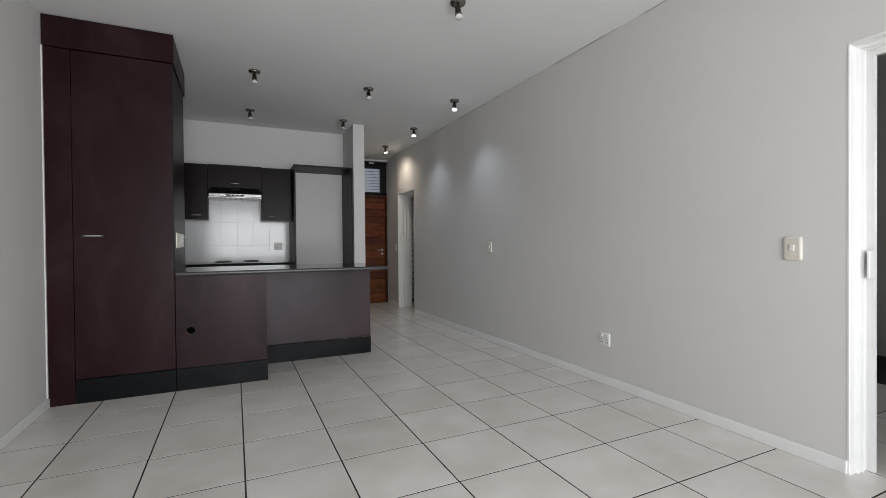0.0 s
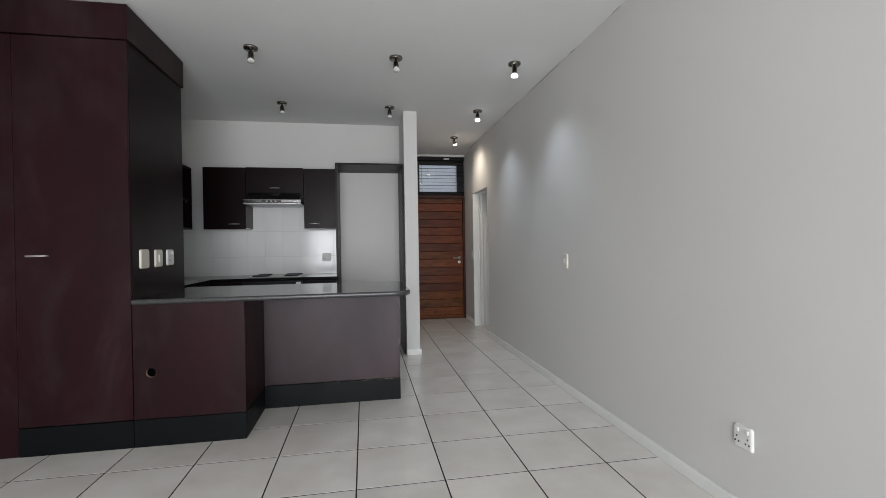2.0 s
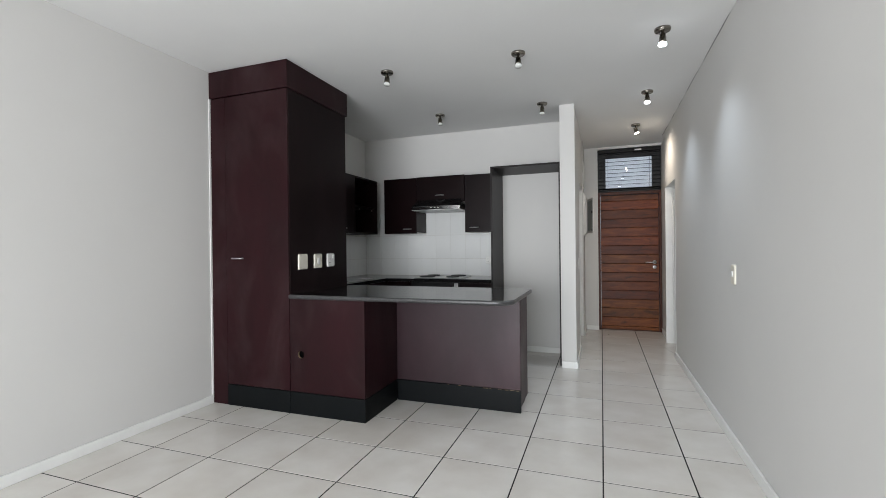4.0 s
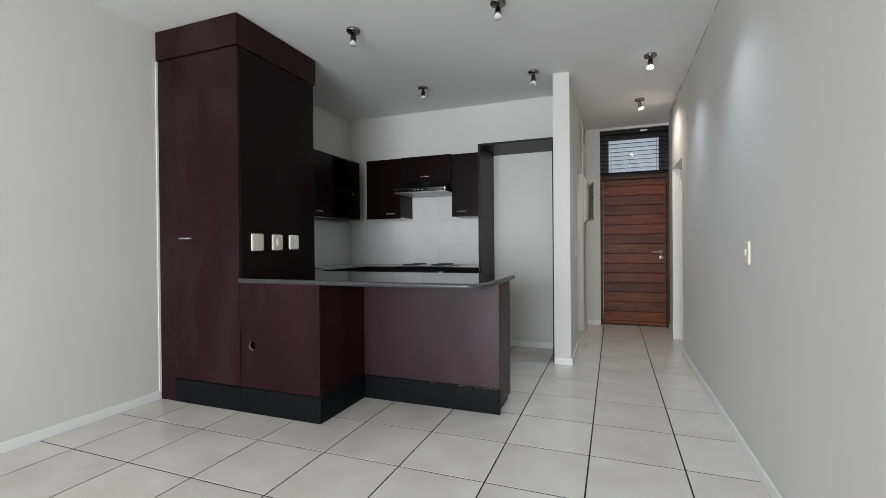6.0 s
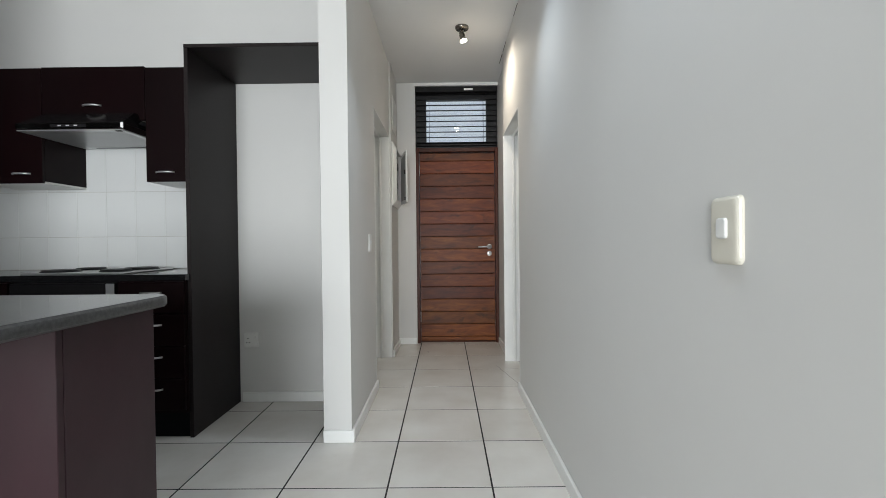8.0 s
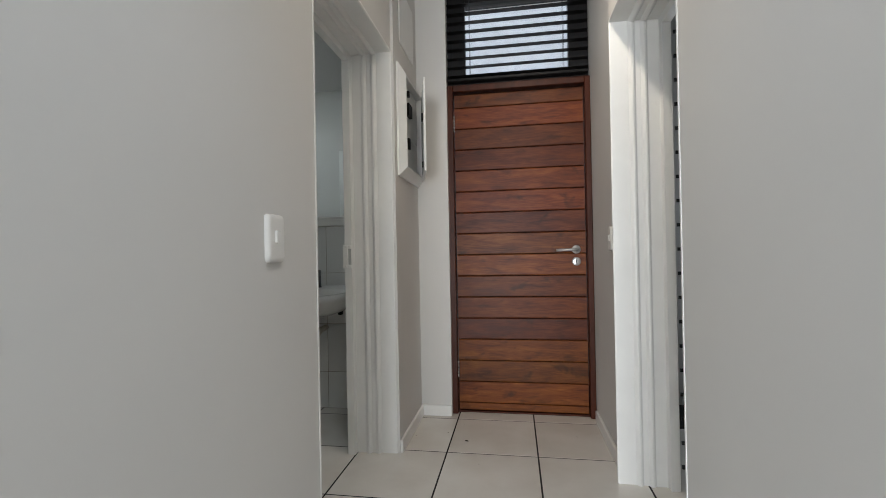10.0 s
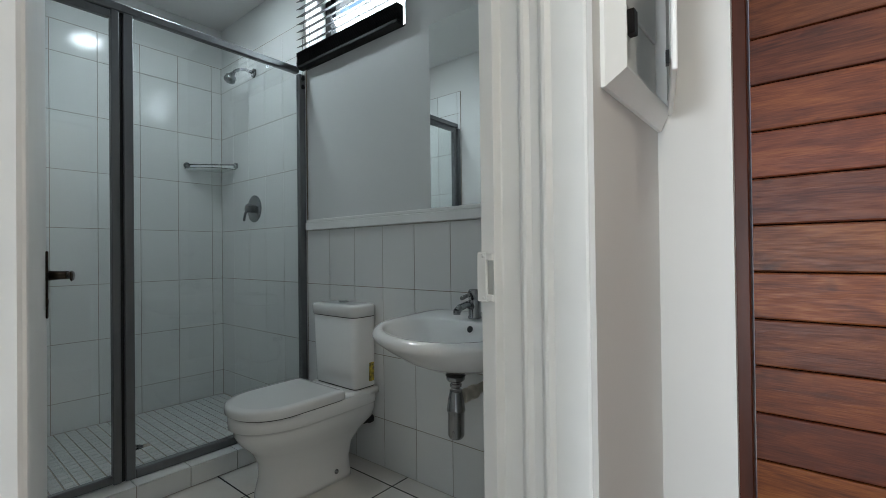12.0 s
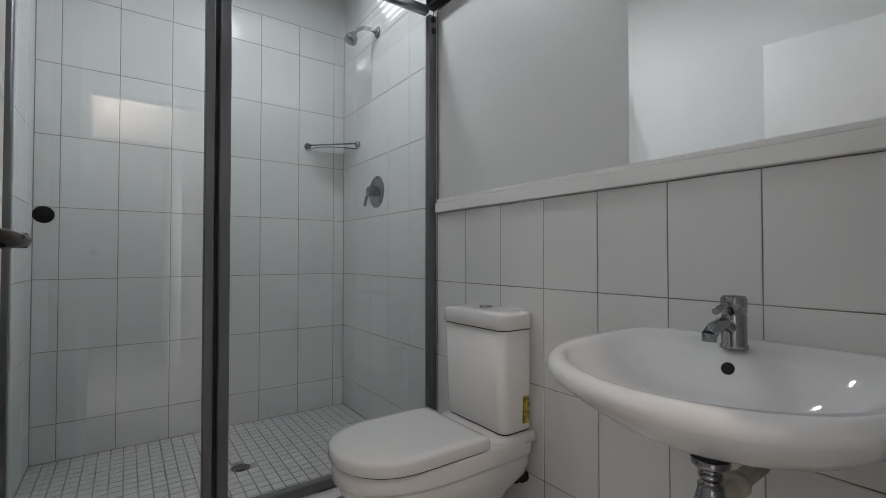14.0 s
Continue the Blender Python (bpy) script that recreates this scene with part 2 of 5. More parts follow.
def plank_wood(name):
    """Oiled reddish hardwood: each plank its own tone, long dark streaks, fine pores and smoky knots."""
    m = bpy.data.materials.new(name)
    m.use_nodes = True
    nt = m.node_tree
    b = nt.nodes["Principled BSDF"]
    b.inputs["Specular IOR Level"].default_value = 0.22
    tc, oi = nt.nodes.new("ShaderNodeTexCoord"), nt.nodes.new("ShaderNodeObjectInfo")
    shift = nt.nodes.new("ShaderNodeVectorMath")
    shift.operation = 'MULTIPLY_ADD'
    shift.inputs[1].default_value = (31.0, 17.0, 53.0)
    nt.links.new(oi.outputs["Random"], shift.inputs[0])
    nt.links.new(tc.outputs["Object"], shift.inputs[2])

    def noise(stretch, scale, detail, distortion=0.0):
        mp = nt.nodes.new("ShaderNodeMapping")
        mp.inputs["Scale"].default_value = stretch
        n = nt.nodes.new("ShaderNodeTexNoise")
        n.inputs["Scale"].default_value, n.inputs["Detail"].default_value, n.inputs["Distortion"].default_value = scale, detail, distortion
        nt.links.new(shift.outputs[0], mp.inputs["Vector"])
        nt.links.new(mp.outputs[0], n.inputs["Vector"])
        return n.outputs["Fac"]

    def ranged(v, a, c, lo, hi):
        r = nt.nodes.new("ShaderNodeMapRange")
        r.inputs["From Min"].default_value, r.inputs["From Max"].default_value = a, c
        r.inputs["To Min"].default_value, r.inputs["To Max"].default_value = lo, hi
        nt.links.new(v, r.inputs["Value"])
        return r.outputs[0]

    def calc(op, u, v):
        k = nt.nodes.new("ShaderNodeMath")
        k.operation = op
        for i, w in enumerate((u, v)):
            if isinstance(w, float):
                k.inputs[i].default_value = w
            else:
                nt.links.new(w, k.inputs[i])
        return k.outputs[0]

    figure = noise((1.3, 1.0, 9.0), 3.2, 6, 0.8)
    pores = noise((5.0, 5.0, 75.0), 4.0, 4)
    knots = noise((7.0, 1.0, 15.0), 1.0, 3, 0.6)
    fac = calc('ADD', calc('MULTIPLY', figure, 0.62), calc('MULTIPLY', pores, 0.38))
    ramp = nt.nodes.new("ShaderNodeValToRGB")
    e = ramp.color_ramp.elements
    e[0].position, e[0].color = 0.33, (0.066, 0.0120, 0.0036, 1)
    e[1].position, e[1].color = 0.68, (0.235, 0.064, 0.0140, 1)
    mid = e.new(0.5)
    mid.color = (0.145, 0.0310, 0.0072, 1)
    nt.links.new(fac, ramp.inputs["Fac"])
    tone = nt.nodes.new("ShaderNodeHueSaturation")
    nt.links.new(ranged(oi.outputs["Random"], 0.0, 1.0, 0.497, 0.514), tone.inputs["Hue"])
    plank = ranged(calc('FRACT', calc('MULTIPLY', oi.outputs["Random"], 7.31), 0.0), 0.0, 1.0, 0.50, 1.15)
    nt.links.new(calc('MULTIPLY', plank, ranged(knots, 0.60, 0.74, 1.0, 0.40)), tone.inputs["Value"])
    nt.links.new(ramp.outputs["Color"], tone.inputs["Color"])
    nt.links.new(tone.outputs["Color"], b.inputs["Base Color"])
    nt.links.new(ranged(pores, 0.3, 0.7, 0.50, 0.36), b.inputs["Roughness"])
    bp = nt.nodes.new("ShaderNodeBump")
    bp.inputs["Strength"].default_value, bp.inputs["Distance"].default_value = 0.22, 0.002
    nt.links.new(pores, bp.inputs["Height"])
    nt.links.new(bp.outputs[0], b.inputs["Normal"])
    return m


M_WOOD = plank_wood("meranti")


def glass_mat(name, tint, rough=0.0):
    m = bpy.data.materials.new(name)
    m.use_nodes = True
    b = m.node_tree.nodes["Principled BSDF"]
    b.inputs["Base Color"].default_value = (*tint, 1)
    b.inputs["Roughness"].default_value = rough
    b.inputs["Transmission Weight"].default_value = 1.0
    b.inputs["IOR"].default_value = 1.52
    return m


M_GLASS = glass_mat("clear_glass", (0.955, 0.985, 0.975))
M_MIRROR = mat("silvered_mirror", (0.86, 0.89, 0.88), 0.015, 1.0)


def glow(name, color, power):
    m = bpy.data.materials.new(name)
    m.use_nodes = True
    b = m.node_tree.nodes["Principled BSDF"]
    b.inputs["Emission Color"].default_value = (*color, 1)
    b.inputs["Emission Strength"].default_value = power
    return m


M_LAMP_COOL = glow("lit_led_cool", (0.85, 0.93, 1.0), 9)
M_LAMP_WARM = glow("lit_led_warm", (1.0, 0.86, 0.66), 9)
M_OPAL = glow("lit_opal_glass", (.88, .97, 1.0), 4)
M_LAMP_OFF = mat("frosted_lamp_glass", (0.72, 0.72, 0.70), 0.25, var=0.1, scale=30)


# ---- mesh helpers ----
def box(bm, x0, x1, y0, y1, z0, z1, bev=0.0, seg=1):
    r = bmesh.ops.create_cube(bm, size=1.0)
    vs = r["verts"]
    for v in vs:
        v.co = Vector((x0 + (v.co.x + .5) * (x1 - x0), y0 + (v.co.y + .5) * (y1 - y0), z0 + (v.co.z + .5) * (z1 - z0)))
    if bev > 0:
        es = list({e for v in vs for e in v.link_edges})
        bmesh.ops.bevel(bm, geom=es, offset=bev, segments=seg, affect='EDGES', profile=0.6)
    return bm


def boxes(*rows, bev=0.0):
    bm = bmesh.new()
    for r in rows:
        box(bm, *r, bev=bev)
    return bm


def loft(bm, rings, cap0=True, cap1=True):
    vr = [[bm.verts.new(p) for p in ring] for ring in rings]
    n = len(vr[0])
    for a, b in zip(vr, vr[1:]):
        for i in range(n):
            f = bm.faces.new((a[i], a[(i + 1) % n], b[(i + 1) % n], b[i]))
            f.smooth = True
    if cap0:
        bm.faces.new(vr[0][::-1])
    if cap1:
        bm.faces.new(vr[-1])
    return bm


def basis(d):
    d = Vector(d).normalized()
    a = Vector((0, 0, 1)) if abs(d.z) < 0.9 else Vector((1, 0, 0))
    u = d.cross(a).normalized()
    return u, d.cross(u).normalized()


def lathe(bm, p, d, profile, n=20):
    """Rings of (distance along d, radius) round the line from p."""
    p, d = Vector(p), Vector(d).normalized()
    u, v = basis(d)
    rings = [[p + d * s + (u * math.cos(2 * math.pi * i / n) + v * math.sin(2 * math.pi * i / n)) * max(r, 1e-4) for i in range(n)] for s, r in profile]
    return loft(bm, rings)


def tube(bm, pts, r, n=10):
    pts = [Vector(p) for p in pts]
    rings = []
    u = None
    for i, p in enumerate(pts):
        d = (pts[min(i + 1, len(pts) - 1)] - pts[max(i - 1, 0)]).normalized()
        if u is None:
            u, _ = basis(d)
        u = (u - d * u.dot(d)).normalized()
        v = d.cross(u)
        rings.append([p + (u * math.cos(2 * math.pi * k / n) + v * math.sin(2 * math.pi * k / n)) * r for k in range(n)])
    return loft(bm, rings)


def arc(c, r, a0, a1, n, plane="yz"):
    out = []
    for i in range(n + 1):
        a = radians(a0 + (a1 - a0) * i / n)
        p, q = r * math.cos(a), r * math.sin(a)
        out.append((c[0], c[1] + p, c[2] + q) if plane == "yz" else (c[0] + p, c[1], c[2] + q) if plane == "xz" else (c[0] + p, c[1] + q, c[2]))
    return out


def mesh_of(name, bm, material):
    bmesh.ops.recalc_face_normals(bm, faces=bm.faces[:])
    me = bpy.data.meshes.new(name)
    bm.to_mesh(me)
    bm.free()
    for m in (material if isinstance(material, (list, tuple)) else [material]):
        me.materials.append(m)
    return me


def thing(name, at, label, category, group="", kind=""):
    ob = new(name)
    ob.empty_display_size = 0.1
    ob.location = at
    ob["base"] = list(at)
    return tagged(ob, label, category, group, kind)


def part(name, bm, material, parent, label=""):
    """One mesh in world metres, linked under a thing or part."""
    base = Vector(parent["base"])
    bmesh.ops.translate(bm, verts=bm.verts[:], vec=-base)
    ob = new(name, mesh_of(name, bm, material))
    ob.parent = parent
    ob["base"] = list(base)
    return tagged(ob, label)


def solid(name, bm, material, label, category, kind="structure", group=""):
    """One mesh that is a thing of its own; its origin lies in the middle of its base."""
    lo = Vector([min(v.co[i] for v in bm.verts) for i in range(3)])
    hi = Vector([max(v.co[i] for v in bm.verts) for i in range(3)])
    base = Vector(((lo.x + hi.x) / 2, (lo.y + hi.y) / 2, lo.z))
    bmesh.ops.translate(bm, verts=bm.verts[:], vec=-base)
    ob = new(name, mesh_of(name, bm, material))
    ob.location = base
    ob["base"] = list(base)
    return tagged(ob, label, category, group, kind)


def ring_d(cx, yb, yf, w, z, n=40, sq=0.55, flat=0.5, fq=1.0):
    """A D-shaped outline: round towards yf, squarer towards yb."""
    ym = yb + (yf - yb) * flat
    pts = []
    for i in range(n):
        a = 2 * math.pi * i / n
        c, s = math.cos(a), math.sin(a)
        if s >= 0:
            pts.append(Vector((cx + w * math.copysign(abs(c) ** fq, c), ym + (yf - ym) * s ** fq, z)))
        else:
            x = math.copysign(abs(c) ** (sq * 0.5), c)
            y = abs(s) ** (sq * 0.5)
            pts.append(Vector((cx + w * x, ym + (yb - ym) * y, z)))
    return pts


def ring_box(x0, x1, y0, y1, r, z, n=4):
    pts = []
    for cx, cy, a0 in ((x1 - r, y1 - r, 0), (x0 + r, y1 - r, 90), (x0 + r, y0 + r, 180), (x1 - r, y0 + r, 270)):
        for i in range(n + 1):
            a = radians(a0 + 90 * i / n)
            pts.append(Vector((cx + r * math.cos(a), cy + r * math.sin(a), z)))
    return pts


# ---- the plan ----
H = 2.72                      # ceiling
XR, XR2 = 0.010, 0.052        # long wall of living room and hall; its last stretch by the front door
XL = -3.80                    # living room and kitchen, outer wall
XH = -1.018                   # hall side of the wall between hall and bathroom
YK, YB0 = 5.99, 6.19          # kitchen back wall, its bathroom side
YB1 = 7.715                   # bathroom outer wall
YF = 7.655                    # inner face of the front wall in the hall
XS = -4.00                    # far wall of the shower
YBACK = -2.70                 # glazed end of the living room
T = 0.15
D1 = (-0.36, 0.575)           # side room doorway in the long wall
D2 = (6.155, 6.955)            # bedroom doorway in the long wall
DB = (6.231, 7.12)            # bathroom doorway
DH = 2.03
XHE = -1.003                   # last stretch of the hall beyond the bathroom door
GX, GY, PX, PY = -0.318, 5.365, 0.4525, 0.4485   # floor tile grid

# walls
long_wall = solid("wall_east", boxes(
    (XR, XR + T, YBACK, D1[0], 0, H), (XR, XR + T, D1[0], D1[1], DH, H), (XR, XR + T, D1[1], D2[0], 0, H),
    (XR, XR + T, D2[0], D2[1], DH - .03, H), (XR2, XR + T, D2[1], 8.0, 0, H), (XR + T, .25, 5.0, D2[0], 0, H), (XR + T, .25, D2[0], D2[1], DH - .03, H), (XR + T, .25, D2[1], 8.0, 0, H)), M_WALL,
    "long light grey painted wall of living room and hall", "wall")
solid("wall_west", boxes((XL - T, XL, YBACK, YK, 0, H)), M_WALL, "light grey painted outer wall beside the kitchen", "wall")
solid("wall_kitchen", boxes((XS - T, -1.167, YK, YB0, 0, H)), M_WALL, "pale painted wall behind the kitchen units", "wall")
solid("wall_hall", boxes((-1.167, XH, 5.365, DB[0], 0, H), (-1.26, -1.1675, YB0 + .001, DB[0], 0, H), (-1.26, XH, DB[0], DB[1], DH + .01, H), (-1.26, XHE, DB[1], YF + .3, 0, H)), M_WALL,
      "light grey partition between hall and bathroom", "wall")
solid("wall_front", boxes((XHE, -0.812, YF, YF + .3, 0, H), (-0.812, XR2, YF, YF + .3, 2.69, H)), M_WALL, "painted wall round the front door", "wall")
WX0, WX1, WZ0, WZ1 = -2.925, -2.115, 2.135, 2.66
solid("wall_bath_outer", boxes((XS - T, -1.261, YB1, YB1 + .26, 0, WZ0), (XS - T, WX0, YB1, YB1 + .26, WZ0, H),
      (WX1, -1.261, YB1, YB1 + .26, WZ0, H), (WX0, WX1, YB1, YB1 + .26, WZ1, H)), M_BWALL, "painted bathroom wall with a high window", "wall")
solid("wall_shower", boxes((XS - T, XS, YB0, YB1, 0, H)), M_BWALL, "painted wall at the end of the shower", "wall")
solid("wall_back", boxes((XL, -3.45, YBACK - T, YBACK, 0, H), (-0.45, XR, YBACK - T, YBACK, 0, H), (-3.45, -0.45, YBACK - T, YBACK, 2.18, H)), M_WALL,
      "painted end wall with a wide glazed opening", "wall")
# plain rooms behind the two side doorways
solid("wall_bedroom", boxes((XR + T, 3.3, 4.9, 5.0, 0, H), (XR + T, 3.3, 8.0, 8.1, 0, H), (3.3, 3.4, 4.9, 8.1, 0, H)), M_WALL, "plain painted bedroom walls", "wall")
solid("wall_side_room", boxes((XR + T, 3.0, -1.6, -1.5, 0, H), (XR + T, 3.0, 2.4, 2.5, 0, H), (3.0, 3.1, -1.6, 2.5, 0, H)), M_WALL, "plain painted side room walls", "wall")
solid("ceiling", boxes((XS - T, 3.4, YBACK - T, 8.1, H, H + .2)), M_CEIL, "flat white painted ceiling", "ceiling")
solid("ground", boxes((-60, 60, -60, 60, -0.5, -0.05)), M_GROUND, "pale paving round the flat", "ground")
solid("wall_corridor", boxes((-6, 4, 10.6, 10.8, -0.05, 4.5)), M_OUT, "pale plastered wall across the outside walkway", "wall")

# floor bed; the tiles are laid at the end
floor = solid("floor", boxes((XS - T, 3.3, YBACK, 8.1, -0.05, -0.0012)), M_GROUT, "dark grout bed of the tiled floor", "floor")


# baseboards
def skirting(name, segs, label="white painted wooden skirting board"):
    bm = bmesh.new()
    for x0, x1, y0, y1 in segs:
        box(bm, x0, x1, y0, y1, 0, 0.066, bev=0.0065, seg=3)
    return solid(name, bm, M_TRIM, label, "skirting")


S = 0.016
skirting("baseboard_east", [(XR - S, XR, D1[1] + .002, D2[0])])
skirting("baseboard_east_end", [(XR2 - S, XR2, D2[1] + .0, YF)])
skirting("baseboard_west", [(XL, XL + S, YBACK, 3.425)])
skirting("baseboard_pillar", [(-1.167 - .0, XH + S, 5.365 - S, 5.365), (XH, XH + S, 5.365, DB[0])])
skirting("baseboard_hall_end", [(XHE, XHE + S, DB[1], YF - S), (XHE, -0.812, YF - S, YF)])
skirting("baseboard_recess", [(-1.88, -1.19, YK - S, YK)])


# steel door frames lining the reveals
def reveal_frame(name, wx, side, y0, y1, top, depth, label, parent, stop=1.0):
    """Rolled steel lining with two beads and a door stop; side is the direction from the room face into the wall."""
    prof = [(-.002, -.004), (-.002, .003), (.003, .006), (.31 * depth, .007), (.33 * depth, .013), (.35 * depth, .019), (.375 * depth, .021), (.40 * depth, .019), (.42 * depth, .013), (.435 * depth, .010),
            (.52 * depth, .010), (.535 * depth, .015), (.555 * depth, .022), (.58 * depth, .024), (.605 * depth, .022), (.625 * depth, .016), (.64 * depth, .013),
            (.825 * depth, .014), (.835 * depth, .018), (.838 * depth, .043), (.845 * depth, .046), (.99 * depth, .046), (depth, .043), (depth, -.002)]
    bm = bmesh.new()
    loft(bm, [[Vector((wx + side * d, y0 + (i * stop if i > .025 else i), z)) for d, i in prof] for z in (0, top)])
    loft(bm, [[Vector((wx + side * d, y1 - i, z)) for d, i in prof] for z in (0, top)])
    loft(bm, [[Vector((wx + side * d, y, top - i)) for d, i in prof] for y in (y0, y1)])
    for f in bm.faces:
        f.smooth = False
    return part(name, bm, M_TRIM, parent, label)


# ---- living room and kitchen ----
def bow_handle(parent, x, y, z, n=(0, -1), length=0.10):
    """A slim bowed bar handle on a front that faces n."""
    tx, ty = -n[1], n[0]
    pts = []
    for i in range(9):
        s = -1 + 2 * i / 8
        out = 0.024 * (1 - s * s) ** 0.6 + 0.001
        pts.append((x + tx * s * length / 2 + n[0] * out, y + ty * s * length / 2 + n[1] * out, z))
    return part("handle", tube(bmesh.new(), pts, 0.0055, 8), M_STEEL, parent, "slim bowed metal handle")


TX1, TY0, TY1 = -3.03, 3.432, 4.255
tower = thing("tall_cupboard", (-3.4, 3.85, 0), "tall dark mahogany veneer cupboard reaching the ceiling", "cupboard")
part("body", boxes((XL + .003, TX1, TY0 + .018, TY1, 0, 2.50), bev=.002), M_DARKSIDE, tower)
part("stile", boxes((XL + .003, -3.645, TY0, TY0 + .0175, 0, 2.498), bev=.002), M_DARK, tower)
_d = part("door", boxes((-3.642, TX1 - .002, TY0 - .001, TY0 + .018, 0.172, 2.497), bev=.002), M_DARK, tower, "scuffed mahogany veneer door")
bow_handle(_d, -3.53, TY0, 1.19, length=0.12)
part("cornice", boxes((XL + .003, TX1 + .012, TY0 - .014, TY1 + .02, 2.502, H - .006), bev=.002), M_DARK, tower, "dark flat cornice board")
part("kick_plate", boxes((-3.642, TX1 + .001, TY0 - .004, TY0 + .014, 0.0, 0.168), bev=.0015), M_KICK, tower, "black laminate kick plate")

part("filler_strip", boxes((XL + .0005, XL + .007, TY0 - .016, TY0 - .0005, .064, 2.50)), M_TRIM, tower, "white filler line along the wall")

# breakfast bar
bar = thing("breakfast_bar", (-2.2, 3.9, 0), "dark mahogany veneer breakfast bar with stepped front", "counter")
BX, PXE, PYF, PYB = -2.379, -1.352, 3.964, 4.285
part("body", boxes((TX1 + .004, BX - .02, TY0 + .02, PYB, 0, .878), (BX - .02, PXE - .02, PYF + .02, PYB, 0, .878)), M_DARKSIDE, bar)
_bm = bmesh.new()
# front panel with a round cable hole
hx, hz, hr = -2.928, 0.456, 0.030
n = 24
hole = [(hx + hr * math.cos(2 * math.pi * i / n), hz + hr * math.sin(2 * math.pi * i / n)) for i in range(n)]
px0, px1, pz0, pz1 = TX1 + .004, BX, .172, .878


def ray_rect(a):
    c, s = math.cos(a), math.sin(a)
    t = min(((px1 - hx) / c if c > 0 else (px0 - hx) / c) if abs(c) > 1e-6 else 9, ((pz1 - hz) / s if s > 0 else (pz0 - hz) / s) if abs(s) > 1e-6 else 9)
    return hx + c * t, hz + s * t


_ang = [2 * math.pi * i / n for i in range(n)]
_ang = sorted(_ang + [math.atan2(q - hz, p - hx) % (2 * math.pi) for p in (px0, px1) for q in (pz0, pz1)])
for ya, yb in ((TY0, TY0 + .018),):
    fo = [_bm.verts.new((*[ray_rect(a)[0]], ya, ray_rect(a)[1])) for a in _ang]
    fi = [_bm.verts.new((hx + hr * math.cos(a), ya, hz + hr * math.sin(a))) for a in _ang]
    bi = [_bm.verts.new((hx + hr * math.cos(a), yb, hz + hr * math.sin(a))) for a in _ang]
    bo = [_bm.verts.new((*[ray_rect(a)[0]], yb, ray_rect(a)[1])) for a in _ang]
    k = len(_ang)
    for i in range(k):
        j = (i + 1) % k
        _bm.faces.new((fo[i], fo[j], fi[j], fi[i]))
        _bm.faces.new((fi[i], fi[j], bi[j], bi[i]))
        _bm.faces.new((bi[i], bi[j], bo[j], bo[i]))
        _bm.faces.new((bo[i], bo[j], fo[j], fo[i]))
_fp = part("front_panel", _bm, M_DARK, bar, "scuffed veneer panel with a round cable hole")
_bm = bmesh.new()
loft(_bm, [[Vector((hx + (hr - .0008) * math.cos(a), y, hz + (hr - .0008) * math.sin(a))) for a in _ang] for y in (TY0 + .001, TY0 + .017)], False, False)
part("hole_rim", _bm, M_CHIP, _fp, "raw chipboard showing in the cable hole")
# black disc just behind the hole paints in the shade of its inside
_bm = bmesh.new()
lathe(_bm, (hx, TY0 + .0195, hz), (0, -1, 0), [(0, hr + .004), (.001, hr + .004)], 20)
part("hole_back", _bm, M_SHADE, _fp)
part("side_panel", boxes((BX - .018, BX + .001, TY0 + .0182, PYF + .018, .172, .878), bev=.001), M_DARK, bar)
part("back_panel", boxes((BX + .002, PXE, PYF, PYF + .018, .172, .878), bev=.0015), M_SHEEN, bar, "veneer panel under the overhang, sheen in its colour")
part("end_panel", boxes((PXE - .018, PXE + .001, PYF + .0185, PYB, .05, .878), bev=.001), M_SHEEN, bar)
part("kick_plate", boxes((TX1 + .004, BX + .003, TY0 - .004, TY0 + .014, 0, .169), bev=.0015), M_KICK, bar)
part("kick_plate", boxes((BX - .016, BX + .003, TY0 + .0145, PYF - .005, 0, .169), bev=.0015), M_KICK, bar)
part("kick_plate", boxes((BX + .004, PXE + .002, PYF - .004, PYF + .014, 0, .169), bev=.0015), M_KICK, bar, "black kick plate with chipped top edge")
random.seed(4)
for i in range(16):
    cx = random.uniform(-2.05, -1.37) if i > 3 else random.uniform(-1.55, -1.37)
    w = random.uniform(.005, .022)
    part("edge_chip", boxes((cx, min(cx + w, PXE - .002), PYF - .0046, PYF - .003, .166, .166 + random.uniform(.002, .004))), M_CHIP, bar)


def rounded_top(x0, x1, y0, y1, z0, z1, radii, b=.006):
    """Countertop slab with its own corner radii (x1y1, x0y1, x0y0, x1y0) and eased edges."""
    rings = []
    for z, off in ((z0, b), (z0 + b, 0), (z1 - b, 0), (z1, b)):
        pts = []
        for (cx, cy, a0), r in zip(((x1, y1, 0), (x0, y1, 90), (x0, y0, 180), (x1, y0, 270)), radii):
            sx = -1 if cx == x1 else 1
            sy = -1 if cy == y1 else 1
            for i in range(17):
                a = radians(a0 + 90 * i / 16)
                rr = max(r - off, .001)
                pts.append(Vector((cx + sx * r + rr * math.cos(a), cy + sy * r + rr * math.sin(a), z)))
        rings.append(pts)
    bm = bmesh.new()
    loft(bm, rings)
    bm.normal_update()
    for f in bm.faces:
        f.material_index = 0 if abs(f.normal.z) > .9 else 1
        f.smooth = abs(f.normal.z) < .1
    return bm


solid("countertop", rounded_top(TX1 + .003, -1.305, 3.415, 4.318, .880, .912, (.06, .008, .008, .12)), [M_GRANITE, M_EDGE],
      "polished black granite top of the breakfast bar", "countertop", kind="object")

# kitchen back run
UY = 5.655
base_y = 5.405


